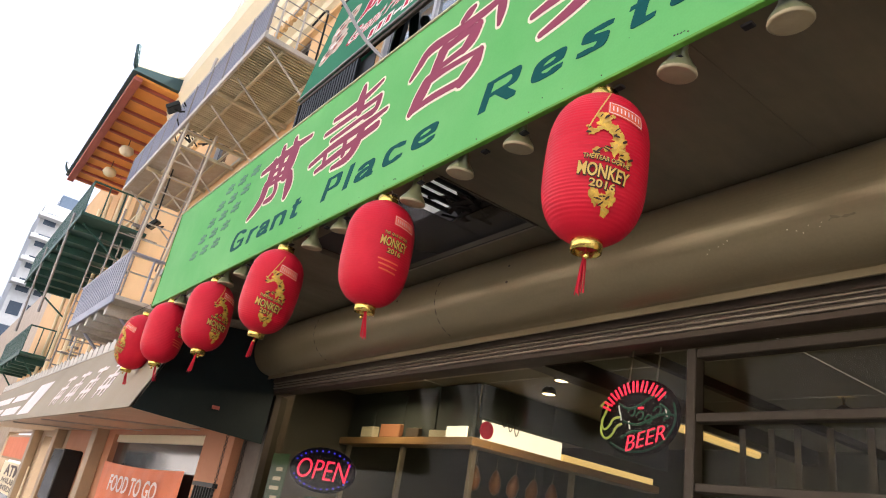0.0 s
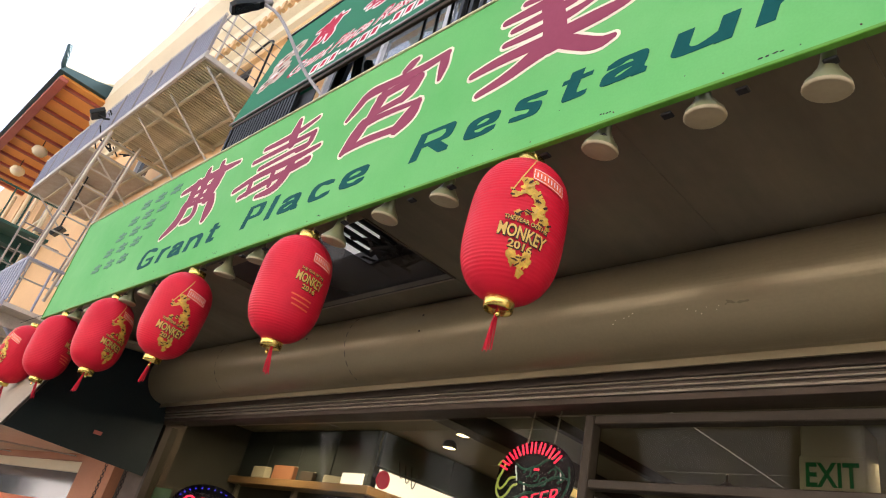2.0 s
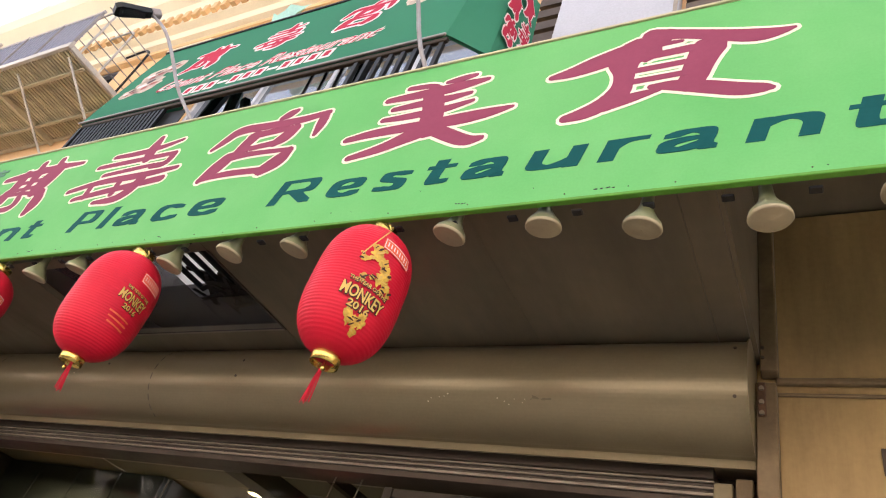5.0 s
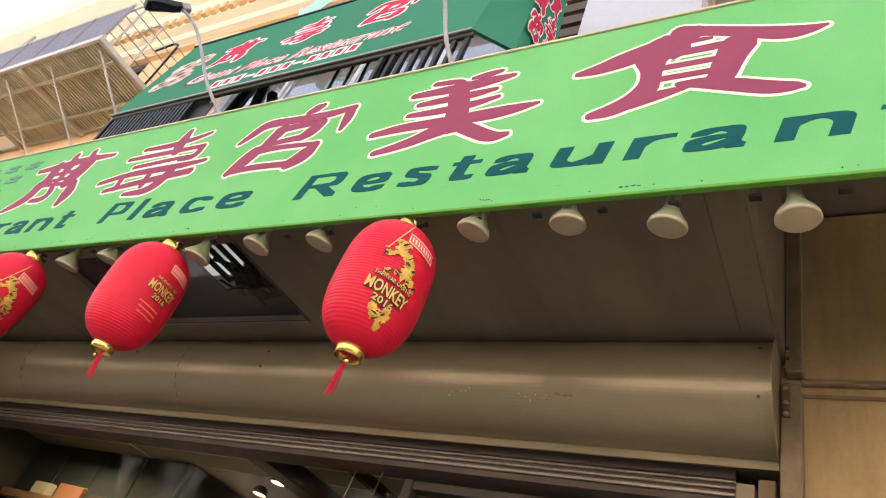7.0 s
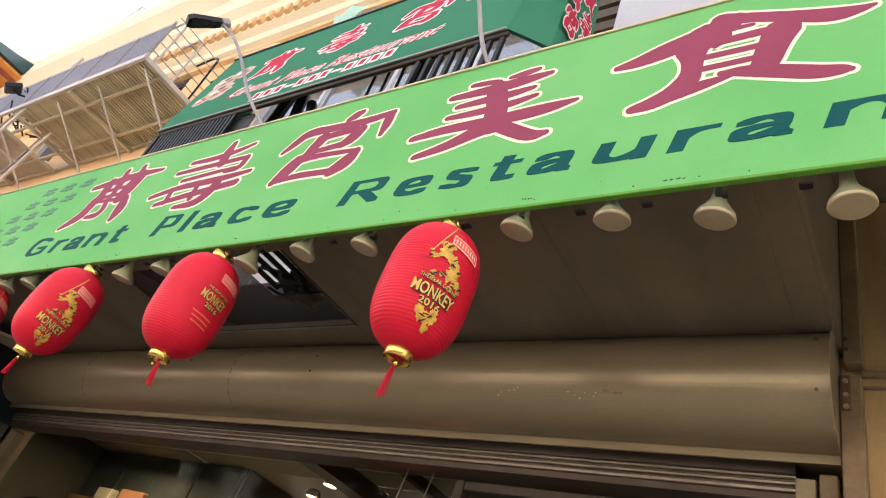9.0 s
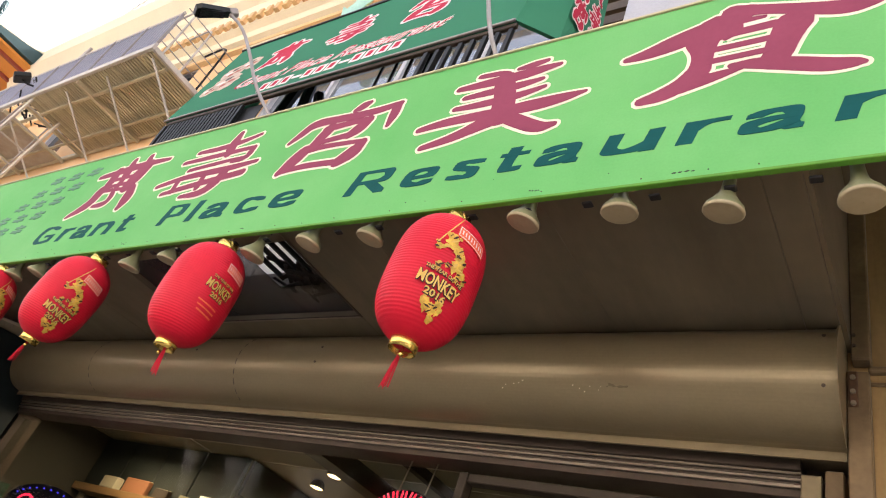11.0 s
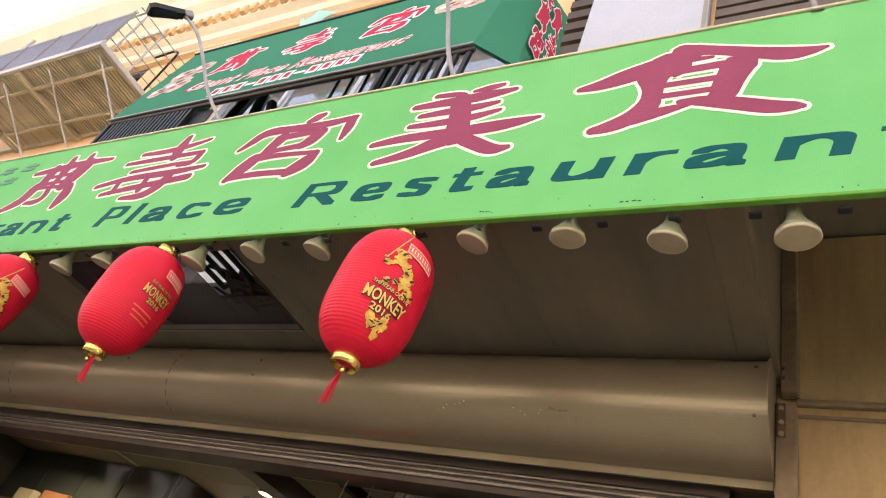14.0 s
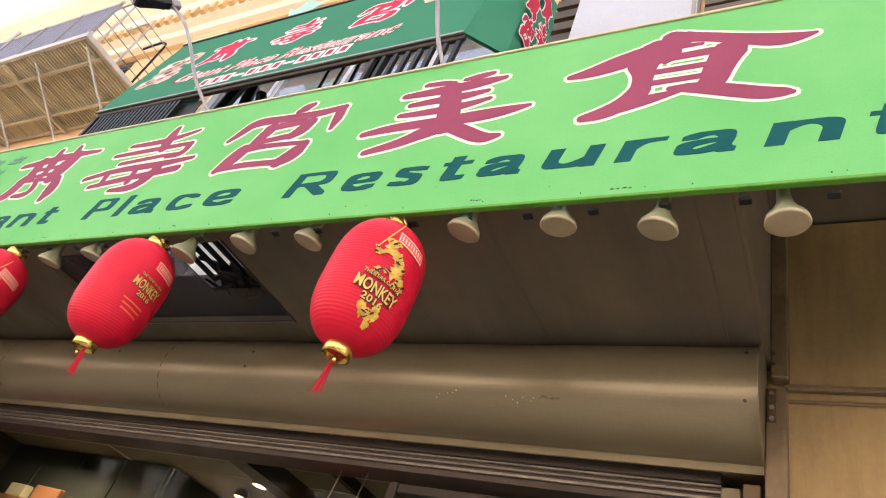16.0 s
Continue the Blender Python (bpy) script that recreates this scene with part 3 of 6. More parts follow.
for lo, hi in (((HX0, HY0, 3.035), (-2.44, HY1, 3.041)), ((-2.439, 0.47, 3.035), (HX1, HY1, 3.041))):
    pane = part("pane", box(lo, hi), DUSTY, skylight, "grimy glass")
    pane.visible_shadow = False
for i in range(6):
    x = HX1 - 0.06 - i * 0.075
    part("bar", box((x - 0.008, HY0, 3.10), (x + 0.008, 0.47, 3.12)), BLACK_IRON, skylight)
part("bar", box((-2.44, 0.24, 3.131), (HX1, 0.255, 3.15)), BLACK_IRON, skylight)
part("rim_line", box((HX0, HY1 - 0.004, 2.990), (HX1, HY1 + 0.004, 2.9935)), RAIL_METAL, skylight)
# litter lying on the skylight
rnd = random.Random(5)
lt = bmesh.new()
for i in range(38):
    m = pose(HX1 - 0.22 + rnd.gauss(0, 0.10), 0.50 + rnd.gauss(0, 0.04), 3.055 + rnd.random() * 0.07, rnd.uniform(-12, 12), rnd.uniform(-12, 12), rnd.uniform(0, 180))
    box((-0.10 * rnd.uniform(0.5, 1.3), -0.012, -0.004), (0.10, 0.012, 0.004), bm=lt, m=m)
tagged(link("litter", lt, LITTER), "dark twigs and scraps lying on the skylight glass", "litter", kind="stuff")

# shop front
SHOPY = 1.15
wall_shop = wall_with_openings("wall_shop", -6.3, -0.10, -0.15, 3.0, SHOPY, SHOPY + 0.18, [(-5.80, -0.14, 0.55, 2.56)], RAIL_DARK, I4, "grimy dark wall round the shop window")
pil = bmesh.new()
box((-0.10, 1.0, -0.15), (4.0, 1.24, 3.68), bm=pil)
pilaster = tagged(link("wall_pilaster", pil, PILASTER), "stained cream plaster pier beside the shop window", "wall", kind="structure")
moulding = bmesh.new()
box((-0.041, 0.97, 2.912), (4.0, 0.999, 2.934), 0.005, bm=moulding)
box((-0.041, 0.985, 2.872), (4.0, 0.999, 2.884), 0.004, bm=moulding)
tagged(link("trim", moulding, POST_PAINT), "grimy double moulding across the pier", "trim", kind="structure")
post = thing("door_post", I4, "scuffed metal guide post beside the shutter box", "post")
part("channel", box((-0.098, 0.93, -0.01), (-0.036, 0.999, 2.89), 0.004), POST_PAINT, post)
part("upper_post", box((-0.084, 0.94, 2.94), (-0.03, 0.999, 3.66), 0.004), POST_PAINT, post)
part("hinge_plate", box((-0.092, 0.921, 2.76), (-0.066, 0.9295, 2.885), 0.003), RUST, post, "rusty hinge plate")
for z in (2.77, 2.81, 2.86):
    part("bolt", lathe([(0.008, 0), (0.008, 0.008)], 8), RAIL_METAL, post, at=pose(-0.079, 0.921, z, 90))
for z in (2.99, 3.03):
    part("bolt", lathe([(0.006, 0), (0.006, 0.006)], 8), RAIL_DARK, post, at=pose(-0.075, 0.94, z, 90))
num = thing("number_plate", I4, "dark number painted on the pier", "number")
part("bar", box((0.236, 0.994, 2.62), (0.30, 0.999, 2.705)), RAIL_DARK, num)

# rolling shutter box
shutter = thing("shutter_box", I4, "taupe rounded metal box of a rolled-up shutter", "shutter box")
prof = [(1.149, 3.0)]
YC, ZC, RB = 0.95, 2.828, 0.195
for k in range(49):
    a = radians(80 + k * 192 / 48)
    prof.append((YC + RB * math.cos(a), ZC + RB * math.sin(a)))
prof += [(1.0, 2.63), (1.03, 2.63), (1.149, 2.64)]
part("casing", prism(prof, "x", -5.95, -0.106), BOX_METAL, shutter)
part("lip", box((-5.95, 0.975, 2.603), (-0.106, 0.985, 2.643)), BOX_METAL, shutter)
part("end_plate", prism([(YC + 1.09 * RB * math.cos(radians(a)), ZC + 1.06 * RB * math.sin(radians(a))) for a in range(100, 281, 20)] + [(0.99, 2.60), (0.99, 3.14)], "x", -0.105, -0.100), BOX_METAL, shutter)
part("end_plate", prism([(YC + 1.04 * RB * math.cos(radians(a)), ZC + 1.02 * RB * math.sin(radians(a))) for a in range(80, 281, 20)] + [(1.14, 2.45), (1.14, 3.05)], "x", -5.965, -5.952), RAIL_METAL, shutter)
for x in (-2.9, -4.4):
    part("seam", prism([(YC + 1.008 * RB * math.cos(radians(a)), ZC + 1.008 * RB * math.sin(radians(a))) for a in range(95, 256, 16)] + [(YC + 0.98 * RB * math.cos(radians(a)), ZC + 0.98 * RB * math.sin(radians(a))) for a in range(255, 94, -16)], "x", x, x + 0.006), RAIL_DARK, shutter)
for x, a in ((-0.14, 150), (-0.14, 205), (-2.3, 165), (-2.3, 190), (-3.3, 170)):
    part("rivet", lathe([(0.006, -0.004), (0.006, 0.003), (0.003, 0.005)], 8), RAIL_DARK, shutter, at=pose(x, YC + RB * math.cos(radians(a)), ZC + RB * math.sin(radians(a)), a - 90 + 180, 0, 0))
rq = random.Random(21)
for x0, a0, n in ((-0.95, 215, 6), (-1.25, 212, 5), (-3.6, 190, 3)):
    for i in range(n):
        a = a0 + rq.uniform(-5, 5)
        part("paint_fleck", lathe([(0.0025 * rq.uniform(0.5, 1.3), -0.002), (0.002, 0.0012)], 6), PALE, shutter, at=pose(x0 + i * 0.024 + rq.uniform(-0.01, 0.01), YC + RB * math.cos(radians(a)), ZC + RB * math.sin(radians(a)), a + 90, 0, 0))
rails = thing("shutter_rail", I4, "ribbed aluminium rail of dark and light strips under the shutter box", "rail")
# dark and light strips alternate down the ribbed rail
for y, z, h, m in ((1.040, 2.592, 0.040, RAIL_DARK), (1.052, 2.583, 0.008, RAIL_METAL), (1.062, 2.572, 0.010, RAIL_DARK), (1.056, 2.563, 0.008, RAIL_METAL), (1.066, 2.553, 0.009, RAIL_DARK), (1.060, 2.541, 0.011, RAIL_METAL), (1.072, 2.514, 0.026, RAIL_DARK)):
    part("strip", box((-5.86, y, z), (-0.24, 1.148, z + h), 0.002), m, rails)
part("bracket", box((-0.24, 1.04, 2.50), (-0.18, 1.148, 2.58), 0.004), BOX_METAL, rails)
part("bracket", box((-0.17, 1.02, 2.44), (-0.118, 1.148, 2.59), 0.004), POST_PAINT, rails)
motor = thing("shutter_gear", I4, "dark shutter gear housing at the end of the box", "gear box")
part("housing", box((-6.06, 0.86, 2.36), (-5.97, 1.10, 2.66), 0.015), BOX_METAL, motor)


def chain(x, y, z0, z1, n, mat, parent):
    for i in range(n):
        z = z1 + (z0 - z1) * i / (n - 1)
        pts = [(x + (0.012 * math.cos(a) if i % 2 else 0), y + (0 if i % 2 else 0.012 * math.cos(a)), z + 0.014 * math.sin(a)) for a in [k * math.pi / 3 for k in range(7)]]
        part("chain_link", tube(pts, 0.0032, 4), mat, parent)


hoist = thing("hoist_chain", I4, "hanging steel pull chain loop of the shutter", "chain")
chain(-6.03, 0.90, 1.35, 2.37, 46, SOCKET, hoist)
chain(-5.99, 1.06, 1.35, 2.37, 46, SOCKET, hoist)

# window frames of the shop
front = thing("window_5", I4, "wide aluminium shop window with dark interior behind", "window", kind="structure")
for lo, hi in (((-5.80, 1.13, 0.55), (-5.74, 1.25, 2.50)), ((-1.560, 1.135, 0.55), (-1.518, 1.20, 2.49)), ((-0.20, 1.13, 0.55), (-0.14, 1.25, 2.49)),
               ((-1.517, 1.14, 2.45), (-0.201, 1.20, 2.489)), ((-1.517, 1.14, 2.195), (-0.201, 1.20, 2.230)), ((-1.517, 1.14, 1.937), (-0.201, 1.20, 1.970)),
               ((-5.739, 1.14, 0.55), (-1.561, 1.24, 0.62))):
    part("window_frame", box(lo, hi, 0.004), FRAME_BROWN, front)
for x0, x1, z0, z1 in ((-5.74, -1.60, 0.62, 2.50), (-1.515, -0.20, 2.232, 2.448), (-1.515, -0.20, 1.972, 2.193), (-1.515, -0.20, 0.55, 1.93)):
    p = part("pane", box((x0, 1.185, z0), (x1, 1.191, z1)), SHOP_GLASS, front)
    p.visible_shadow = False
blind = thing("vertical_blind", I4, "dark vertical slats behind the transom window", "blind")
rb = random.Random(2)
for i in range(11):
    x = -1.44 + i * 0.115 + rb.uniform(-0.01, 0.01)
    part("slat", box((x, 1.30, 1.72), (x + (0.024 if i < 6 else 0.05), 1.305, 2.20)), RAIL_DARK, blind)

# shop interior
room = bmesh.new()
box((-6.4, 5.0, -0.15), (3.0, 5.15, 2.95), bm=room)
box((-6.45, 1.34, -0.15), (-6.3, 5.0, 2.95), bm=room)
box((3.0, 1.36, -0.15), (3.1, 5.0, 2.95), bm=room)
tagged(link("wall_inner", room, INNER_WALL), "mottled dark brown inner walls of the restaurant", "wall", kind="structure")
tagged(link("floor", box((-6.3, 1.34, -0.14), (3.0, 5.0, -0.02)), CONCRETE), "dark tiled restaurant floor", "floor", kind="structure")
ib = bmesh.new()
for i in range(6):
    for j in range(4):
        box((-6.3 + i * 1.55, 1.34 + j * 0.92, 2.80), (-6.3 + i * 1.55 + 1.54, 1.34 + j * 0.92 + 0.91, 2.84), bm=ib)
tagged(link("ceiling", ib, INNER_CEIL), "greyed board ceiling of the restaurant", "ceiling", kind="structure")
beam = tagged(link("ceiling_beam", box((-3.1, 1.35, 2.68), (-2.95, 4.99, 2.80)), RAIL_DARK), "dark beam under the restaurant ceiling", "beam", kind="structure")
track = tagged(link("ceiling_beam", box((-2.45, 1.35, 2.74), (-2.40, 4.99, 2.80)), RAIL_DARK), "thin dark ceiling batten", "beam", kind="structure")
booth = thing("kitchen_booth", I4, "dark panelled kitchen counter booth with a lit wooden shelf edge", "kitchen booth")
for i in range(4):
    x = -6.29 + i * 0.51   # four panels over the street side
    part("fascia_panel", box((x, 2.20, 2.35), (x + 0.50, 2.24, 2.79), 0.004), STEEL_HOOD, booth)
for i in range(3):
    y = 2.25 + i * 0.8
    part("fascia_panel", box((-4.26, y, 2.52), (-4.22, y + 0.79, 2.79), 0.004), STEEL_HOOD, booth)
# lit menu band on the booth's side
part("glow_panel", box((-4.219, 2.26, 2.346), (-4.20, 3.15, 2.50)), LIT_SIGN, booth, "glowing white strip")
# glow put in for lamplight on the shelf edge, no lamp itself
part("glow_panel", box((-4.219, 3.17, 2.346), (-4.20, 4.39, 2.41)), YELLOW_GLOW, booth, "glowing strip standing in for lamplight along the shelf")
# small white box on the shelf, its brightness put in as glow
part("glow_panel", box((-4.50, 2.13, 2.346), (-4.24, 2.15, 2.43)), LIT_SIGN, booth, "glowing white strip")
part("red_disc", lathe([(0.07, 0), (0.07, 0.006), (0.001, 0.006)], 20), RED_PRINT, booth, at=pose(-4.199, 2.30, 2.43, 0, 90))
for k in range(3):
    part("cable", tube(smooth_line([(-4.19, 2.42 + 0.07 * k, 2.60), (-4.17, 2.45 + 0.07 * k, 2.46 - 0.03 * k), (-4.185, 2.50 + 0.07 * k, 2.55)]), 0.004, 5), SOCKET, booth)
part("shelf", box((-6.29, 2.12, 2.28), (-4.13, 2.30, 2.345), 0.006), WOOD, booth)
part("shelf", box((-4.30, 2.301, 2.28), (-4.13, 4.4, 2.345), 0.006), WOOD, booth)
for x, y in ((-6.2, 2.2), (-5.2, 2.2), (-4.2, 2.2), (-4.2, 3.3)):
    part("upright", box((x - 0.02, y - 0.02, 0), (x + 0.02, y + 0.02, 2.279)), RAIL_METAL, booth)
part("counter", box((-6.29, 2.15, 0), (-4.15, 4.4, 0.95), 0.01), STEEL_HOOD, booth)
for k, (x, w, h, m) in enumerate(((-5.9, 0.22, 0.10, PALE), (-5.55, 0.30, 0.12, TERRA), (-5.1, 0.16, 0.08, BROWN_SLAT), (-4.75, 0.20, 0.06, PALE))):
    carton = thing("carton", pose(x, 2.13, 2.346, 0, 0, 5 * k), "small cardboard carton on the wooden shelf", "carton", group="cartons on the shelf")
    part("body", box((0, 0, 0), (w, 0.12, h), 0.006), m, carton)
    part("flap", box((0.005, 0.03, h + 0.001), (w - 0.005, 0.09, h + 0.005)), PALE, carton)
for k, x in enumerate((-5.6, -5.35, -5.0, -4.7)):
    tub = thing("food_tub", pose(x, 2.3 + 0.06 * k, 0.951), "stack of pale plastic food tubs on the counter", "tubs", group="tubs on the counter")
    for q in range(5):
        part("tub", lathe([(0.055, 0.115 * q), (0.075, 0.115 * q + 0.10), (0.079, 0.115 * q + 0.10), (0.079, 0.115 * q + 0.113)], 14), (WHITE_METAL, AWNING_GREEN)[k % 2], tub)
food = thing("roast_rack", I4, "pale roast poultry hanging on a rack in the kitchen window", "food")
rf = random.Random(3)
for i in range(5):
    x, y = -4.45, 2.45 + i * 0.22
    part("roast", lathe([(0.008, 0), (0.03, -0.03), (0.055, -0.10), (0.045, -0.17), (0.012, -0.20)], 12), material("roast_skin", (0.22, 0.10, 0.04), 0.35, stain=30) if i == 0 else bpy.data.materials["roast_skin"], food, at=pose(x, y, 2.18, rf.uniform(-8, 8), rf.uniform(-8, 8), rf.uniform(0, 90)), smooth=True)
    part("hook", tube([(x, y, 2.17), (x, y, 2.275)], 0.003, 5), RAIL_METAL, food)


def spot(at, label):
    s = thing("ceiling_spotlight", at, label, "lamp", group="ceiling spotlights")
    part("stem", tube([(0, 0, 0), (0, 0, -0.07)], 0.008, 6), RAIL_DARK, s)
    part("shade", lathe([(0.02, -0.05), (0.05, -0.075), (0.062, -0.12), (0.056, -0.12), (0.045, -0.08)], 16, caps=False), RAIL_DARK, s, smooth=True)
    part("bulb", lathe([(0.0005, -0.118), (0.05, -0.116), (0.05, -0.105), (0.0005, -0.10)], 16), WARM_LAMP, s)
    return s


spot(pose(-3.32, 2.2, 2.86), "small warm ceiling spotlight, lit")
spot(pose(-3.75, 2.5, 2.86), "small warm ceiling spotlight, lit")
spot(pose(-1.9, 3.2, 2.80), "small warm ceiling spotlight, lit")
for x, y in ((-3.45, 4.3), (-3.18, 4.3)):
    fl = thing("strip_light", pose(x, y, 2.79), "yellowish strip light on the restaurant ceiling", "lamp", group="strip lights")
    part("tray", box((-0.05, -0.65, -0.02), (0.05, 0.65, 0.0), 0.004), WHITE_METAL, fl)
    part("tube", tube([(0, -0.6, -0.045), (0, 0.6, -0.045)], 0.035, 8), YELLOW_GLOW, fl)
exit_sign = thing("exit_sign", pose(-0.97, 2.2, 2.55), "pale exit sign with green letters on a cream pillar", "sign")
part("plate", box((-0.13, -0.02, -0.085), (0.14, 0.0, 0.085), 0.004), PALE, exit_sign)
part("lettering", glyph("EXIT", 0.22, 0.11, 0.003, 0.02), EXIT_GREEN, exit_sign, at=pose(-0.10, -0.021, -0.055))
pillar = thing("inner_pillar", pose(-0.95, 2.2, 0), "cream painted pillar inside the restaurant", "pillar")
part("shaft", box((-0.15, 0.001, -0.02), (0.12, 0.20, 2.79), 0.01), PALE, pillar)
# fill lights without fixtures, added to brighten the interior
for lx, ly, e in ((-3.4, 1.9, 7), (-0.9, 2.6, 0.8), (-5.2, 1.7, 3)):
    ld = bpy.data.lights.new("room_fill", "AREA")
    ld.energy, ld.size, ld.color = e, 0.5, (1.0, 0.80, 0.52)
    lo = new("room_fill", ld)
    lo.matrix_world = look((lx, ly, 2.66), (lx, ly + 0.05, 0))

# ---- the green shop sign ----
def blob(cx, cz, rx, rz, n=18, rough=0.25, seed=1, turn=0.0):
    r = random.Random(seed)
    pts = []
    for i in range(n):
        a = 2 * math.pi * i / n
        k = 1 + r.uniform(-rough, rough)
        x, z = rx * k * math.cos(a), rz * k * math.sin(a)
        pts.append((cx + x * math.cos(turn) - z * math.sin(turn), cz + x * math.sin(turn) + z * math.cos(turn)))
    return pts


SZ0, SZ1 = 2.880, 3.706
sign = thing("shop_sign", YAW, "long bright green shop sign with maroon characters over the shop front", "sign")
part("panel", box((-5.50, 0.0, SZ0 + 0.012), (2.4, 0.014, SZ1 - 0.012)), SIGN_GREEN, sign)
part("lower_edge", box((-5.505, -0.004, SZ0), (2.4, 0.016, SZ0 + 0.0115), 0.002), EDGE_GREEN, sign)
part("upper_edge", box((-5.505, -0.008, SZ1 - 0.0115), (2.4, 0.03, SZ1), 0.002), SIGN_TRIM, sign)
part("end_cap", box((-5.512, -0.004, SZ0), (-5.5055, 0.028, SZ1)), EDGE_GREEN, sign)
CHARS = (("萬", -3.791, 0.683, 3.189, 0.402), ("壽", -3.022, 0.726, 3.188, 0.411), ("宮", -2.132, 0.584, 3.224, 0.368), ("美", -1.372, 0.659, 3.205, 0.378), ("食", -0.595, 0.715, 3.230, 0.366))
for ch, x, w, z, h in CHARS:
    c = part("character", brush(ch, w, h, 0.0, 0.0006, 0.00004), MAROON, sign, "maroon character with a cream outline", at=pose(x, -0.0014, z))
    part("outline", brush(ch, w, h, 0.0115, 0.0006, 0.00004), CREAM, c, at=pose(0, 0.0014, 0))
LETTERS = [("G", -3.96, 0.19), ("r", -3.70, 0.12), ("a", -3.55, 0.15), ("n", -3.36, 0.17), ("t", -3.13, 0.10), ("P", -2.77, 0.15), ("l", -2.56, 0.045), ("a", -2.46, 0.16), ("c", -2.23, 0.15), ("e", -2.02, 0.16),
           ("R", -1.60, 0.19), ("e", -1.345, 0.14), ("s", -1.145, 0.12), ("t", -0.97, 0.105), ("a", -0.82, 0.145), ("u", -0.61, 0.165), ("r", -0.39, 0.12), ("a", -0.235, 0.155), ("n", -0.012, 0.165), ("t", 0.20, 0.11)]
TALL = {"G": 0.125, "P": 0.122, "R": 0.122, "l": 0.125, "t": 0.112}
for ch, x, w in LETTERS:
    part("letter", pen_letter(ch, w, TALL.get(ch, 0.088), 0.046 if ch in "nurtl" else 0.041, 0.016, 0.26), TEAL, sign, at=pose(x, 0.0, 3.021 + 0.005 * x))
rs = random.Random(8)
for col in range(3):
    for row in range(5):
        x, z = -4.82 + col * 0.22 + row * 0.10, 3.13 + row * 0.105
        part("character_bar", box((x, -0.003, z), (x + 0.13, 0.0, z + 0.02)), FADED, sign)
        part("character_bar", box((x + 0.02, -0.003, z + 0.032), (x + 0.14, 0.0, z + 0.05)), FADED, sign)
        part("character_bar", box((x + 0.06, -0.002, z - 0.01), (x + 0.085, 0.0, z + 0.062)), FADED, sign)
for i in range(26):
    part("screw", lathe([(0.0022, 0), (0.0022, 0.002), (0.001, 0.0025)], 6), RAIL_DARK, sign, at=pose(-5.3 + i * 0.285 + rs.uniform(-0.02, 0.02), 0.0, SZ0 + 0.028, 90))

for i in range(26):
    x, z = rs.uniform(-5.3, 0.9), SZ0 + 0.02 + abs(rs.gauss(0, 0.05))
    pts = blob(0, 0, rs.uniform(0.001, 0.003), rs.uniform(0.001, 0.002), 7, 0.4, i)
    part("dirt_speck", prism(pts, "y", -0.0009, 0.0), SOCKET, sign, at=pose(x, 0, z))
for x, w in ((-0.80, 0.03), (-0.38, 0.05), (-2.1, 0.02), (-2.95, 0.03)):
    for k in range(4):
        part("dirt_speck", prism(blob(0, 0, w / 9, 0.0022, 7, 0.5, k), "y", -0.0009, 0.0), SOCKET, sign, at=pose(x + w * k / 3, 0, SZ0 + 0.036 + rs.uniform(-0.004, 0.004)))


def flood_bulb(at):
    b = thing("flood_bulb", at, "unlit frosted reflector bulb under the green sign", "bulb", group="bulbs under the sign")
    part("socket", lathe([(0.021, 0.12), (0.021, 0.052), (0.018, 0.047)], 12), SOCKET, b, smooth=True)
    part("neck", lathe([(0.016, 0.055), (0.019, 0.02), (0.021, 0.0), (0.026, -0.018), (0.041, -0.040), (0.056, -0.056), (0.0605, -0.068)], 18, caps=False), BULB_BODY, b, smooth=True)
    part("face", lathe([(0.0605, -0.068), (0.061, -0.073), (0.057, -0.077), (0.05, -0.0755), (0.03, -0.079), (0.001, -0.080)], 22, caps=False), BULB_GLASS, b, smooth=True)
    return b


bulb = None
for i, x in enumerate([0.60, 0.315, 0.03, -0.255, -0.54, -0.82, -1.12, -1.42, -1.72, -2.01, -2.30, -2.60, -2.88, -3.18, -3.47, -3.76, -4.05, -4.34, -4.63, -4.92]):
    dz = {0.03: -0.002, -0.255: 0.004, -2.01: 0.0, -2.88: 0.0}.get(x, 0.038 + 0.005 * x)
    at = YAW @ pose(x, 0.06, 2.888 + dz + rs.uniform(-0.004, 0.004), 3 + rs.uniform(-6, 6), 3 + rs.uniform(-8, 8), 0)
    if bulb is None:
        bulb = flood_bulb(at)
        bulb.scale = (0.85, 0.85, 0.98)
    else:
        copy_thing(bulb, at)
conduit = thing("conduit", YAW, "black conduit with small clips behind the sign's lower edge", "conduit")
part("pipe", tube([(-5.4, 0.085, 2.985), (2.3, 0.085, 2.985)], 0.016, 8), SOCKET, conduit)
for i in range(40):
    part("clip", box((-5.2 + i * 0.19, 0.03, 2.872), (-5.2 + i * 0.19 + 0.03, 0.055, 2.88), 0.003), SOCKET, conduit)

# ---- lanterns ----
def lantern_radius(v):
    """Radius at height v of the cloth body, v from -0.21 to 0.21."""
    u = abs(v) / 0.215
    return 0.153 * (1 - u ** 3.6) ** 0.5 * (1 - 0.04 * u * u) + 0.002


def on_cloth(bm, angle, lift):
    """Lays a flat print (x along the cloth, z up) on the lantern's cloth round the given angle."""
    for v in bm.verts:
        v.co.z -= 0.018
        r = lantern_radius(v.co.z) + 0.0012 + lift - v.co.y
        a = angle + v.co.x / 0.148
        v.co = (r * math.cos(a), r * math.sin(a), v.co.z)
    return bm


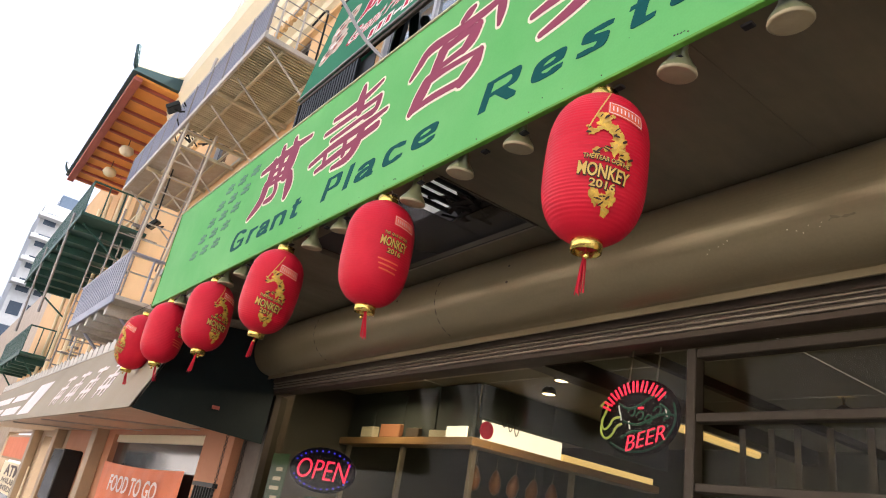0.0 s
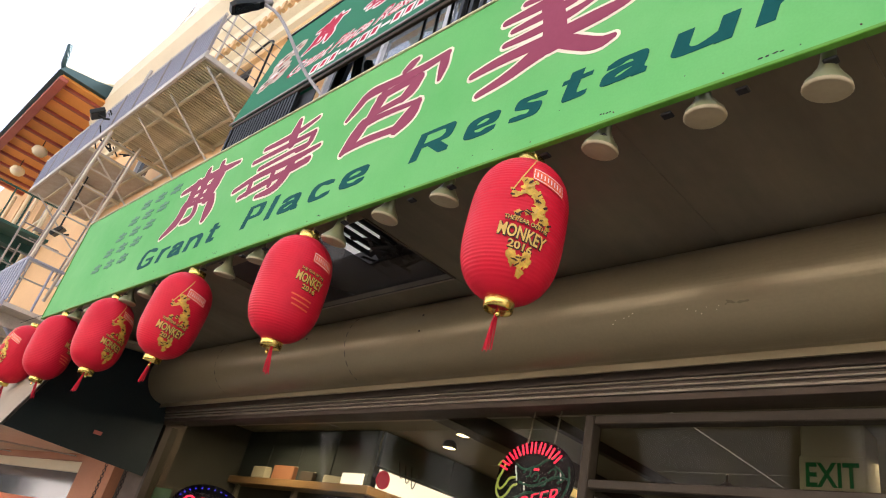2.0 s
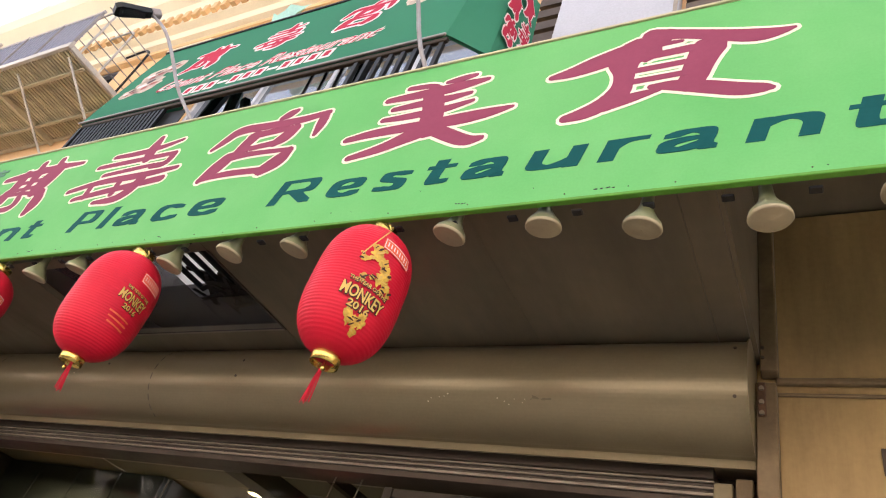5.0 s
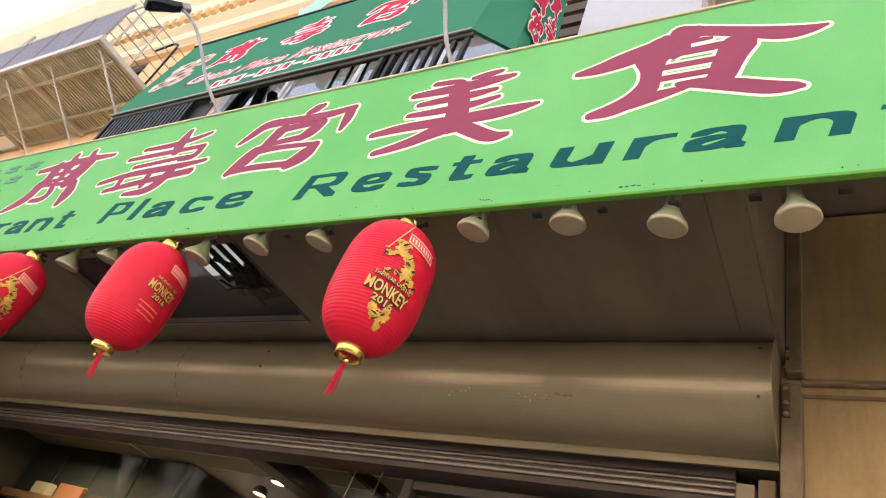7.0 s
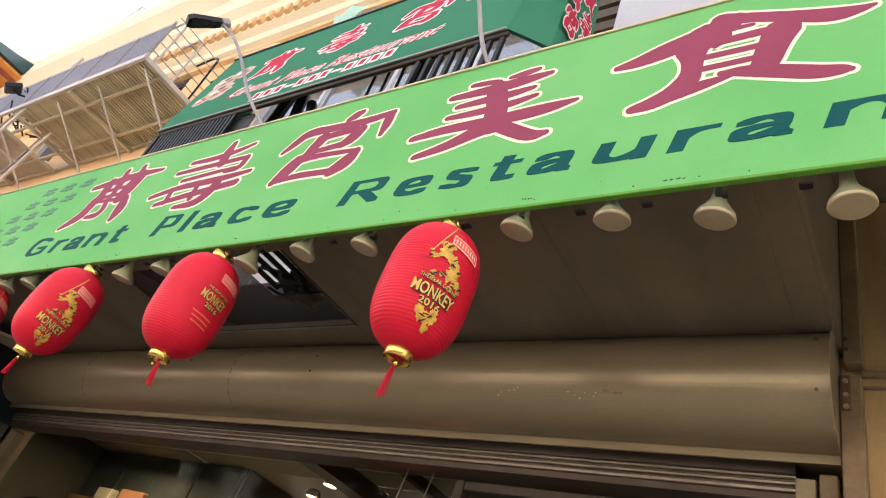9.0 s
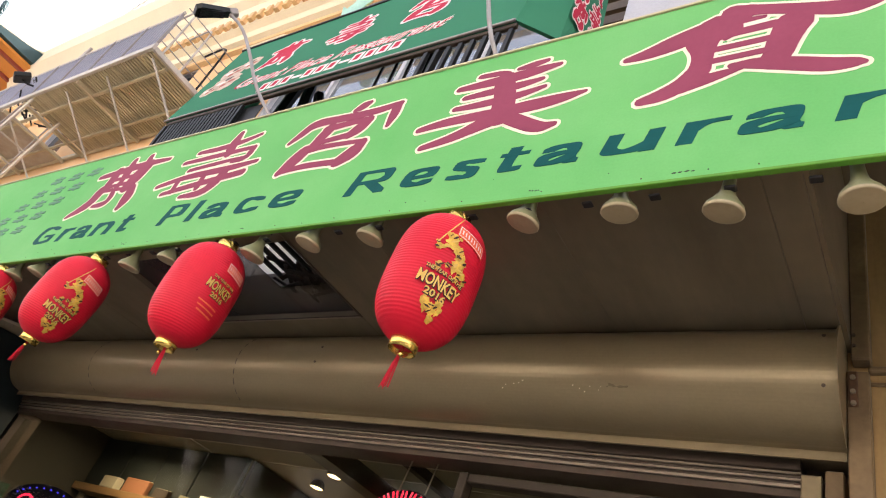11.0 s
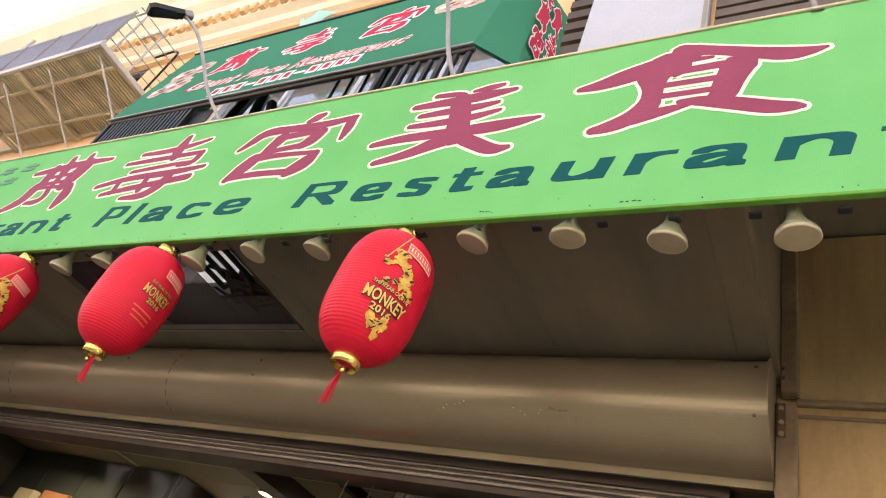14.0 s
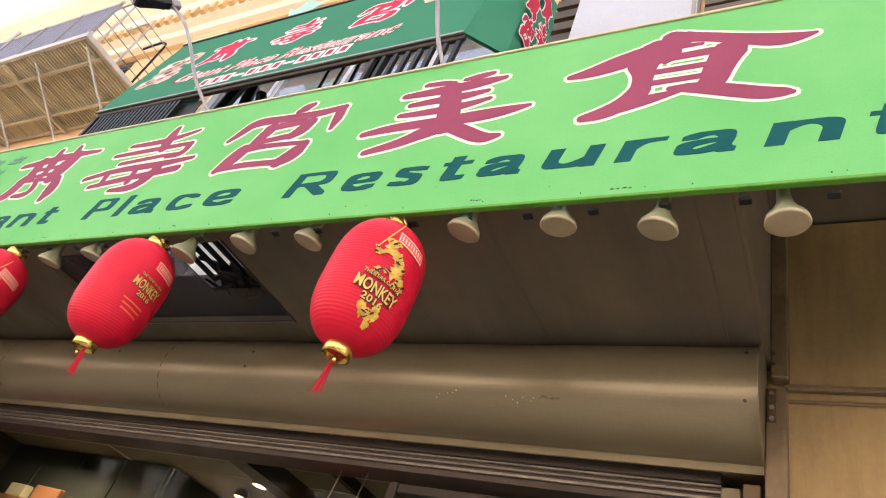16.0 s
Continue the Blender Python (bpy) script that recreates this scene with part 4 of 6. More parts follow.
def patch(poly, n=4):
    """A flat print with enough faces to bend round the cloth."""
    bm = bmesh.new()
    f = bm.faces.new([bm.verts.new((x, 0, z)) for x, z in poly])
    bmesh.ops.triangulate(bm, faces=[f])
    for k in range(n):
        bmesh.ops.subdivide_edges(bm, edges=[e for e in bm.edges if e.calc_length() > 0.012], cuts=1, use_grid_fill=False)
        bmesh.ops.triangulate(bm, faces=bm.faces)
    return bm


def lantern(at, label):
    l = thing("paper_lantern", at, label, "lantern", group="red lanterns under the sign")
    prof, n = [], 176
    for i in range(n + 1):
        v = -0.21 + 0.42 * i / n
        prof.append((lantern_radius(v) + 0.0007 * math.sin(i * math.pi / 2), v))
    part("cloth_body", lathe(prof, 36), RED_SILK, l, "ribbed red nylon", smooth=True)
    for s, z0 in ((1, 0.208), (-1, -0.208)):
        part("gold_cap", lathe([(0.044, z0), (0.047, z0 + s * 0.004), (0.046, z0 + s * 0.030), (0.041, z0 + s * 0.031), (0.040, z0 + s * 0.004)], 24, caps=False), GOLD_FOIL, l, "shiny gold foil ring", smooth=True)
    part("inner_ring", lathe([(0.039, -0.215), (0.037, -0.222), (0.010, -0.222), (0.012, -0.214)], 16, caps=False), TASSEL, l)
    part("hanger_wire", tube([(-0.04, 0, 0.236), (-0.02, 0, 0.262), (0, 0, 0.27), (0.02, 0, 0.262), (0.04, 0, 0.236)], 0.0018, 5), RAIL_METAL, l)
    part("hook", tube([(0, 0, 0.268), (0, 0, 0.32)], 0.0018, 5), RAIL_METAL, l)
    r = random.Random(4)
    ts = bmesh.new()
    for i in range(18):
        a, q = r.uniform(0, 6.28), r.uniform(0.002, 0.011)
        tube([(0.012 * math.cos(a) * 0.3 - 0.015, 0.3 * q, -0.215), (q * math.cos(a) - 0.022, q * math.sin(a), -0.27), (1.7 * q * math.cos(a) - 0.042, 1.7 * q * math.sin(a), -0.33 - r.uniform(0, 0.012))], 0.0016, 4, ts)
    part("tassel", ts, TASSEL, l, "red thread tassel")
    part("bell_cord", tube([(0.015, 0, -0.218), (0.018, 0, -0.245)], 0.001, 4), GOLD_FOIL, l)
    part("bell", lathe([(0.002, 0.008), (0.007, 0.003), (0.008, -0.004), (0.003, -0.009)], 10), GOLD_FOIL, l, at=pose(0.018, 0, -0.252), smooth=True)
    # front print
    A = 0.0

    def cloth_label(x0, x1, z0, drop, angle):
        """A coral label, higher at x0, with a pale border and a row of plain bars for its lettering."""
        slope = -drop / (x1 - x0)
        def strip(xa, xb, za, zb):
            return patch([(xa, za + slope * (xa - x0)), (xb, za + slope * (xb - x0)), (xb, zb + slope * (xb - x0)), (xa, zb + slope * (xa - x0))])
        lab = part("label", on_cloth(strip(x0, x1, z0, z0 + 0.040), angle, 0.0022), CORAL, l, "coral label with pale bars")
        for q in ((x0 + 0.004, x1 - 0.004, z0 + 0.0025, z0 + 0.0045), (x0 + 0.004, x1 - 0.004, z0 + 0.0355, z0 + 0.0375), (x0 + 0.003, x0 + 0.005, z0 + 0.0025, z0 + 0.0375), (x1 - 0.005, x1 - 0.003, z0 + 0.0025, z0 + 0.0375)):
            part("label_border", on_cloth(strip(*q), angle, 0.0032), PALE_PINK, lab)
        step = (x1 - x0 - 0.018) / 8
        for k in range(8):
            xa = x0 + 0.009 + k * step
            part("label_bar", on_cloth(strip(xa + step * 0.30, xa + step * 0.62, z0 + 0.012, z0 + 0.028), angle, 0.0032), PALE_PINK, lab)

    cloth_label(-0.006, 0.105, 0.110, 0.019, A)
    rp = random.Random(31)
    limbs = (((-0.014, 0.104), (-0.010, 0.076), 0.017), ((-0.026, 0.100), (0.008, 0.098), 0.008), ((-0.004, 0.074), (0.030, 0.046), 0.019), ((-0.006, 0.062), (-0.046, 0.050), 0.010), ((-0.050, 0.062), (-0.040, 0.044), 0.009),
             ((0.026, 0.062), (0.042, 0.030), 0.012), ((0.034, 0.034), (0.020, 0.004), 0.017), ((0.020, 0.010), (-0.024, -0.002), 0.011), ((-0.020, 0.002), (-0.030, -0.014), 0.008), ((0.034, 0.020), (0.058, -0.006), 0.012),
             ((0.056, -0.004), (0.068, -0.024), 0.009), ((0.044, 0.000), (0.036, -0.030), 0.009), ((-0.020, -0.112), (0.020, -0.146), 0.015), ((0.030, -0.106), (0.004, -0.130), 0.015), ((-0.012, -0.134), (0.032, -0.126), 0.014))
    lift = 0.0020
    for (xa, za), (xb, zb), r0 in limbs:
        for k in range(3):
            f, jog = k / 2, rp.uniform(-0.3, 0.3) * r0
            cx, cz = xa + (xb - xa) * f + jog, za + (zb - za) * f + rp.uniform(-0.3, 0.3) * r0
            lift += 0.00006
            part("figure_print", on_cloth(patch(blob(cx, cz, r0 * rp.uniform(0.8, 1.15), r0 * rp.uniform(0.6, 0.9), 16, 0.34, rp.randrange(999), rp.uniform(0, 3)), 2), A, lift), GOLD_PRINT, l)
    for k in range(30):   # dark folds and lines in the figure
        (xa, za), (xb, zb), r0 = limbs[k % len(limbs)]
        f, t = rp.random(), rp.uniform(-0.5, 1.2)
        cx, cz = xa + (xb - xa) * f + rp.uniform(-0.7, 0.7) * r0, za + (zb - za) * f + rp.uniform(-0.6, 0.6) * r0
        part("figure_line", on_cloth(patch(blob(cx, cz, rp.uniform(0.006, 0.013), rp.uniform(0.0016, 0.0036), 8, 0.3, k, t), 1), A, lift + 0.0006), DARK_PRINT if k % 3 else GOLD_TEXT, l)
    part("staff_print", on_cloth(patch([(-0.054, 0.062), (-0.050, 0.062), (0.005, 0.190), (0.001, 0.191)]), A, 0.0058), GOLD_TEXT, l)
    for txt, x, z, w, h, bold in (("MONKEY", -0.070, -0.069, 0.140, 0.036, 0.02), ("2016", -0.036, -0.098, 0.072, 0.020, 0.02), ("THE YEAR OF THE", -0.058, -0.024, 0.124, 0.012, 0.01)):
        g = glyph(txt, w, h, 0.0, bold, 0.05)
        for v in g.verts:
            v.co.x, v.co.z = v.co.x + x, v.co.z + z - 0.12 * v.co.x
        part("lettering", on_cloth(g, A, 0.0064), GOLD_TEXT, l)
        g = glyph(txt, w + 0.004, h + 0.004, 0.0, bold + 0.075, 0.05)
        for v in g.verts:
            v.co.x, v.co.z = v.co.x + x - 0.001, v.co.z + z - 0.003 - 0.12 * v.co.x
        part("letter_shade", on_cloth(g, A, 0.0054), DARK_PRINT, l)
    # back print
    B = math.pi
    cloth_label(-0.012, 0.094, 0.108, 0.014, B)
    for txt, x, z, w, h, bold in (("MONKEY", -0.056, 0.022, 0.122, 0.036, 0.02), ("2016", -0.022, -0.006, 0.062, 0.019, 0.02), ("THE YEAR OF THE", -0.046, 0.066, 0.108, 0.011, 0.01)):
        g = glyph(txt, w, h, 0.0, bold, 0.05)
        for v in g.verts:
            v.co.x, v.co.z = v.co.x + x, v.co.z + z - 0.10 * v.co.x
        part("lettering", on_cloth(g, B, 0.0026), GOLD_TEXT, l)
        g = glyph(txt, w + 0.004, h + 0.004, 0.0, bold + 0.05, 0.05)
        for v in g.verts:
            v.co.x, v.co.z = v.co.x + x - 0.001, v.co.z + z - 0.003 - 0.10 * v.co.x
        part("letter_shade", on_cloth(g, B, 0.0016), DARK_PRINT, l)
    for i in range(3):
        part("text_bar", on_cloth(patch([(-0.052 + 0.006 * i, -0.030 - 0.018 * i), (0.040, -0.040 - 0.018 * i), (0.040, -0.046 - 0.018 * i), (-0.052 + 0.006 * i, -0.036 - 0.018 * i)]), B, 0.0016), CORAL, l)
    return l


first = None
# top x, lean along the street and towards it in degrees, turn of the print
for x, lean, out, turn, y in ((-1.056, 2, 0, -38, 0.04), (-2.175, 4, 2, 174, 0.04), (-3.137, 12, 0, -16, 0.04), (-4.14, -4, 0, 12, 0.04), (-5.02, 0, 0, 215, 0.04), (-5.70, 16, 0, -70, 0.04)):
    at = YAW @ pose(x, y, 2.884, out, lean, 0) @ pose(0, 0, -0.256, 0, 0, turn)
    if first is None:
        first = lantern(at, "red ribbed lantern with gold print hanging under the sign")
        first.scale = (0.905, 0.905, 1.035)
    else:
        copy_thing(first, at)
wire = thing("lantern_wire", YAW, "thin dark wire carrying the lanterns", "wire")
part("strand", tube([(-6.3, 0.04, 2.955), (-3.0, 0.04, 2.950), (1.0, 0.04, 2.955)], 0.0025, 5), SOCKET, wire)


# ---- gooseneck lamps on the sign ----
def gooseneck(at, arm, head_at, label):
    g = thing("sign_lamp", at, label, "lamp", group="gooseneck sign lamps")
    part("arm", tube(smooth_line(arm), 0.0095, 8), IRON_GREY, g, smooth=True)
    part("base", box((-0.025, 0.0, -0.03), (0.025, 0.05, 0.006), 0.006), IRON_GREY, g)
    head = part("lamp_head", prism([(-0.20, -0.035), (-0.17, -0.05), (0.0, -0.028), (0.0, 0.028), (-0.17, 0.05), (-0.20, 0.035)], "z", -0.016, 0.014), BLACK_IRON, g, at=head_at)
    part("knuckle", box((0.001, -0.022, -0.026), (0.055, 0.022, 0.026), 0.008), IRON_GREY, head)
    part("lens", box((-0.18, -0.032, -0.020), (-0.03, 0.032, -0.0165)), DARK_GLASS, head)
    return g


gooseneck(YAW @ pose(-2.46, 0.0, 3.706), [(0, 0.02, 0), (-0.14, -0.08, 0.17), (-0.28, -0.15, 0.41), (-0.47, -0.20, 0.66), (-0.66, -0.24, 0.82)], pose(-0.66, -0.25, 0.82, 0, -42, 62), "grey gooseneck flood lamp fixed on top of the sign")
for bx in (-1.16, 0.10):
    gooseneck(YAW @ pose(bx, 0.0, 3.706), [(0, 0.02, 0), (-0.03, -0.06, 0.10), (-0.06, -0.12, 0.28), (-0.12, -0.18, 0.50), (-0.22, -0.24, 0.70)], pose(-0.22, -0.25, 0.70, 0, -42, 62), "grey gooseneck flood lamp fixed on top of the sign")

# ---- upper balcony with its awning ----
balcony = thing("balcony", YAW, "black railed balcony above the green sign", "balcony")
for x in [-2.9 + i * 0.105 for i in range(15)]:
    part("floor_bar", box((x, 0.32, 3.92), (x + 0.035, 0.98, 3.96)), BLACK_IRON, balcony)
part("floor_beam", box((-4.35, 0.33, 3.88), (-1.3, 0.37, 3.919)), BLACK_IRON, balcony)
part("rail", box((-4.36, 0.305, 4.455), (-1.42, 0.33, 4.487), 0.004), FRAME_BROWN, balcony)
part("rail", box((-4.36, 0.30, 4.02), (-1.42, 0.33, 4.05)), BLACK_IRON, balcony)
part("side_panel", box((-4.36, 0.30, 3.98), (-4.33, 1.24, 4.44)), BLACK_IRON, balcony)
bar = None
for x in [-4.30 + i * 0.042 for i in range(20)] + [-1.98 + i * 0.075 for i in range(8)]:
    at = Matrix.Translation((x, 0, 0))
    if bar is None:
        bar = part("baluster", box((0, 0.305, 4.05), (0.024, 0.327, 4.44)), BLACK_IRON, balcony, at=at)
    else:
        share("baluster", bar, balcony, at)
part("mesh_panel", box((-4.30, 0.34, 4.05), (-3.30, 0.345, 4.44)), BLACK_IRON, balcony)
for x, lean, y in ((-3.42, 0.10, 0.50), (-3.20, -0.22, 0.62), (-2.14, 0.0, 0.50)):
    part("post", tube([(x, y, 3.98), (x + lean, y, 5.0)], 0.040, 6), BLACK_IRON, balcony)
part("brace", tube([(-2.95, 0.45, 4.55), (-2.80, 0.46, 4.2)], 0.035, 6), BLACK_IRON, balcony)
for k in range(5):
    part("brace", tube([(-2.62 + 0.09 * k, 0.7, 4.2 + 0.05 * (k % 3)), (-2.30 + 0.05 * k, 0.75, 4.75 + 0.05 * (k % 2))], 0.022, 5), BLACK_IRON, balcony)
for k in range(4):
    part("slim_bar", tube([(-2.36 + 0.11 * k, 0.40, 4.0), (-2.40 + 0.11 * k, 0.40, 4.6)], 0.010, 5), BLACK_IRON, balcony)
clutter = thing("storage_pile", YAW, "orange and red boxes and cloths piled on the balcony", "boxes")
for k, (x, y, w, h, m) in enumerate(((-2.75, 0.72, 0.22, 0.55, STEEL_HOOD), (-2.50, 0.80, 0.26, 0.62, BANNER), (-2.22, 0.76, 0.20, 0.70, RED_PRINT), (-2.0, 0.74, 0.16, 0.60, BROWN_SLAT))):
    part("box", box((-w / 2, -0.12, 0), (w / 2, 0.12, h), 0.02), m, clutter, at=pose(x, y, 3.961, 0, 6 * (-1) ** k, 8 * k))
# added white boards: their paint stands in for sky reflected in panes
boards = thing("white_boarding", YAW, "white boards added behind the balcony in place of sky reflections", "boarding")
for i in range(8):
    part("board", box((-4.95 + i * 0.40, 1.215, 3.45), (-4.56 + i * 0.40, 1.245, 4.68), 0.003), WHITE_BOARD, boards)
awning = thing("balcony_awning", YAW, "dark green cloth awning with red characters over the balcony", "awning")
LOW = [(-4.40, 0.30), (-1.43, 0.30), (-1.26, 0.47), (-1.24, 0.84)]
TOP = [(-4.46, 0.46), (-1.50, 0.46), (-1.36, 0.62), (-1.30, 0.84)]
AZ0, AZ1 = 4.50, 5.60
ab = bmesh.new()
lo_v = [ab.verts.new((x, y, AZ0)) for x, y in LOW]
hi_v = [ab.verts.new((x, y, AZ1)) for x, y in TOP]
inn_l = [ab.verts.new((x, y + 0.03, AZ0)) for x, y in LOW[:2]] + [ab.verts.new((LOW[2][0] - 0.03, LOW[2][1], AZ0)), ab.verts.new((LOW[3][0] - 0.03, LOW[3][1], AZ0))]
for i in range(3):
    ab.faces.new((lo_v[i], lo_v[i + 1], hi_v[i + 1], hi_v[i]))
    ab.faces.new((lo_v[i + 1], lo_v[i], inn_l[i], inn_l[i + 1]))
back_lo, back_hi = ab.verts.new((-4.40, 0.84, AZ0)), ab.verts.new((-4.46, 0.84, AZ1))
ab.faces.new((back_lo, lo_v[0], hi_v[0], back_hi))
ab.faces.new((hi_v[0], hi_v[1], hi_v[2], hi_v[3], back_hi))
part("cloth", ab, AWNING_GREEN, awning)
part("hem_bar", box((-4.41, 0.290, 4.492), (-1.43, 0.305, 4.508), 0.003), IRON_GREY, awning)
part("top_bar", box((-4.47, 0.450, 5.595), (-1.50, 0.475, 5.615), 0.003), BLACK_IRON, awning)
tilt = math.degrees(math.atan2(0.16, 1.10))


def on_awning(bm, x, z, mat, name, lift=0.004):
    """Lays lettering on the awning's leaning front."""
    y = 0.30 + 0.16 * (z - AZ0) / (AZ1 - AZ0)
    return part(name, bm, mat, awning, at=pose(x, y - lift, z, -tilt, 0, 0))


for ch, x, z in (("萬", -3.80, 5.00), ("壽", -3.14, 5.04), ("宮", -2.44, 5.03)):
    on_awning(brush(ch, 0.36, 0.34, 0.0, 0.0004, 0.00003), x, z, RED_PRINT, "character", 0.0028)
    on_awning(brush(ch, 0.36, 0.34, 0.020, 0.0004, 0.00003), x, z, PALE_PINK, "outline", 0.0015)
on_awning(glyph("Grant Place Restaurant", 1.86, 0.15, 0.0004, 0.05, 0.55), -3.86, 4.73, PALE_PINK, "lettering", 0.0015)
on_awning(glyph("Grant Place Restaurant", 1.86, 0.15, 0.0004, -0.012, 0.55), -3.86, 4.73, RED_PRINT, "lettering", 0.0028)
for i in range(12):
    on_awning(box((0, -0.0005, 0), (0.088, 0, 0.115 if i not in (3, 7) else 0.03)), -3.44 + i * 0.102, 4.555 + 0.004 * i + (0.04 if i in (3, 7) else 0), PALE_PINK, "number_bar", 0.0015)
    if i not in (3, 7):
        on_awning(box((0.022, -0.0005, 0.022), (0.066, 0, 0.093)), -3.44 + i * 0.102, 4.555 + 0.004 * i, RED_PRINT, "number_bar", 0.0028)
for x, z, s in ((-4.10, 4.95, 0.15), (-4.16, 5.12, 0.13), (-4.02, 5.20, 0.11), (-4.22, 4.86, 0.09), (-1.86, 5.22, 0.11), (-1.68, 5.20, 0.10), (-1.78, 5.36, 0.10)):
    bm = bmesh.new()
    f = bm.faces.new([bm.verts.new((px, 0, pz)) for px, pz in blob(0, 0, s, s * 0.9, 20, 0.12, int(s * 100))])
    plate_print = on_awning(bm, x, z, PHOTO_TONE, "photo_print", 0.002)
    for k in range(4):
        food_bit = bmesh.new()
        food_bit.faces.new([food_bit.verts.new((px, -0.0008, pz)) for px, pz in blob(s * 0.4 * math.cos(k * 1.6), s * 0.35 * math.sin(k * 1.6), s * 0.26, s * 0.2, 10, 0.3, k)])
        part("food_print", food_bit, (PHOTO_RED, DARK_PRINT, PALE_PINK, PHOTO_RED)[k], plate_print)
for i, ch in enumerate("美食萬壽宮美"):
    yy, zz = (0.50 + 0.17 * (i % 2), 5.30 - 0.27 * (i // 2) - 0.05 * (i % 2))
    xx = -1.256 - 0.078 * (zz - AZ0) / 1.1 + 0.02
    part("character", brush(ch, 0.13, 0.19, 0.0, 0.0005, 0.00003), RED_PRINT, awning, at=pose(xx + 0.002, yy, zz, 0, -4, 88))
    part("outline", brush(ch, 0.13, 0.19, 0.010, 0.0005, 0.00003), PALE_PINK, awning, at=pose(xx, yy, zz, 0, -4, 88))
duct = thing("wall_panel", YAW, "white enamelled sheet metal panel on the upper wall", "panel")
part("sheet", box((-1.34, 1.15, 4.2), (-0.50, 1.249, 7.4), 0.006), WHITE_METAL, duct)
part("edge_strip", box((-0.53, 1.14, 4.2), (-0.505, 1.149, 7.4)), RAIL_METAL, duct)
shutters = thing("window_shutter", YAW, "brown slatted shutter beside the white panel", "shutter")
for i in range(22):
    part("slat", box((-0.46, 1.18, 4.4 + i * 0.12), (1.0, 1.215, 4.4 + i * 0.12 + 0.085)), BROWN_SLAT, shutters)
stack = thing("wall_louvre", YAW, "dark louvred vent beside the awning", "vent")
for i in range(16):
    part("slat", box((-1.545, 1.2, 4.5 + i * 0.16), (-1.345, 1.24, 4.5 + i * 0.16 + 0.1)), RAIL_DARK, stack)

cloth = thing("cloth_bundle", YAW, "pale sea-green cloth hung over the ledge above the awning", "cloth")
cb = bmesh.new()
rows_ = [[cb.verts.new((-4.62 + 0.09 * i, 1.06 + 0.05 * math.sin(i * 1.7 + j * 0.6), 7.25 - 0.10 * j - 0.05 * math.sin(i * 0.9))) for i in range(6)] for j in range(6)]
for ra, rb_ in zip(rows_, rows_[1:]):
    for i in range(5):
        cb.faces.new((ra[i], ra[i + 1], rb_[i + 1], rb_[i]))
part("sheet", cb, material("sea_green_cloth", (0.40, 0.66, 0.55), 0.8, stain=6), cloth, smooth=True)
part("rod", tube([(-4.70, 1.16, 7.26), (-4.05, 1.16, 7.26)], 0.02, 6), IRON_GREY, cloth)
for x in (-4.68, -4.08):
    part("bracket", box((x - 0.015, 1.14, 7.22), (x + 0.015, 1.249, 7.25)), IRON_GREY, cloth)
flap = thing("wall_flap", YAW, "pale hinged vent flap standing open on the peach wall", "vent flap")
part("flap", prism([(1.235, 7.38), (1.10, 7.20), (1.11, 7.185), (1.249, 7.36)], "x", -6.25, -5.55), PALE, flap)
part("frame", box((-6.32, 1.235, 7.10), (-5.50, 1.249, 7.40)), DENTIL, flap)

# ---- fire escape ----
FZ = 6.0
escape = thing("fire_escape", YAW, "grey iron fire escape platform with slatted floor on the peach wall", "fire escape")
FX0, FX1, FY0, FY1 = -11.8, -5.95, 0.28, 1.24
part("frame_bar", box((FX0, FY0, FZ), (FX1, FY0 + 0.035, FZ + 0.07), 0.004), IRON_LIGHT, escape)
part("frame_bar", box((FX0, FY1 - 0.04, FZ), (FX1, FY1, FZ + 0.06), 0.004), SLAT_BROWN, escape)
for x in (FX0, FX1 - 0.04):
    part("frame_bar", box((x, FY0 + 0.036, FZ), (x + 0.04, FY1 - 0.041, FZ + 0.06), 0.004), IRON_LIGHT, escape)
for x in (-10.4, -9.2, -8.68, -7.42):
    part("cross_beam", box((x, FY0 + 0.036, FZ - 0.05), (x + 0.045, FY1, FZ - 0.001)), SLAT_BROWN, escape)
for y in (0.52, 0.98):
    part("long_beam", box((FX0 + 0.05, y, FZ - 0.03), (FX1 - 0.05, y + 0.03, FZ - 0.001)), SLAT_BROWN, escape)
one = None
for i in range(53):   # two bays
    at = Matrix.Translation((-8.62 + i * 0.05, 0, 0))
    if one is None:
        one = part("slat", box((0, FY0 + 0.04, FZ + 0.004), (0.026, FY1 - 0.045, FZ + 0.03)), SLAT_BROWN, escape, at=at)
    else:
        share("slat", one, escape, at)
for xa, xb in ((-11.75, -10.45), (-10.4, -9.25)):
    part("floor_plate", box((xa, FY0 + 0.04, FZ + 0.012), (xb, FY1 - 0.045, FZ + 0.03)), PLATE_BROWN, escape)
# dark sheet added above the slats, standing in for shade in the gaps
part("gap_backing", box((-8.62, FY0 + 0.045, FZ + 0.045), (-5.995, FY1 - 0.05, FZ + 0.06)), material("dark_gap_sheet", (0.045, 0.036, 0.022), 0.9, stain=8), escape, "dark sheet added over the slats to shade their gaps")
for x in (-11.6, -10.4, -9.2, -7.75, -6.9, -6.05):
    part("strut", tube([(x, FY0 + 0.1, FZ - 0.01), (x - 0.02, FY1, FZ - 0.62)], 0.013, 6), IRON_LIGHT, escape)
for z in (FZ + 0.08, FZ + 0.62):
    part("rail", tube([(FX0, FY0 + 0.02, z), (FX1, FY0 + 0.02, z)], 0.016, 6), IRON_LIGHT, escape)
for i in range(10):
    x = FX0 + 0.02 + i * (FX1 - FX0 - 0.04) / 9
    part("post", box((x - 0.012, FY0 + 0.005, FZ + 0.07), (x + 0.012, FY0 + 0.03, FZ + 0.64)), IRON_GREY, escape)
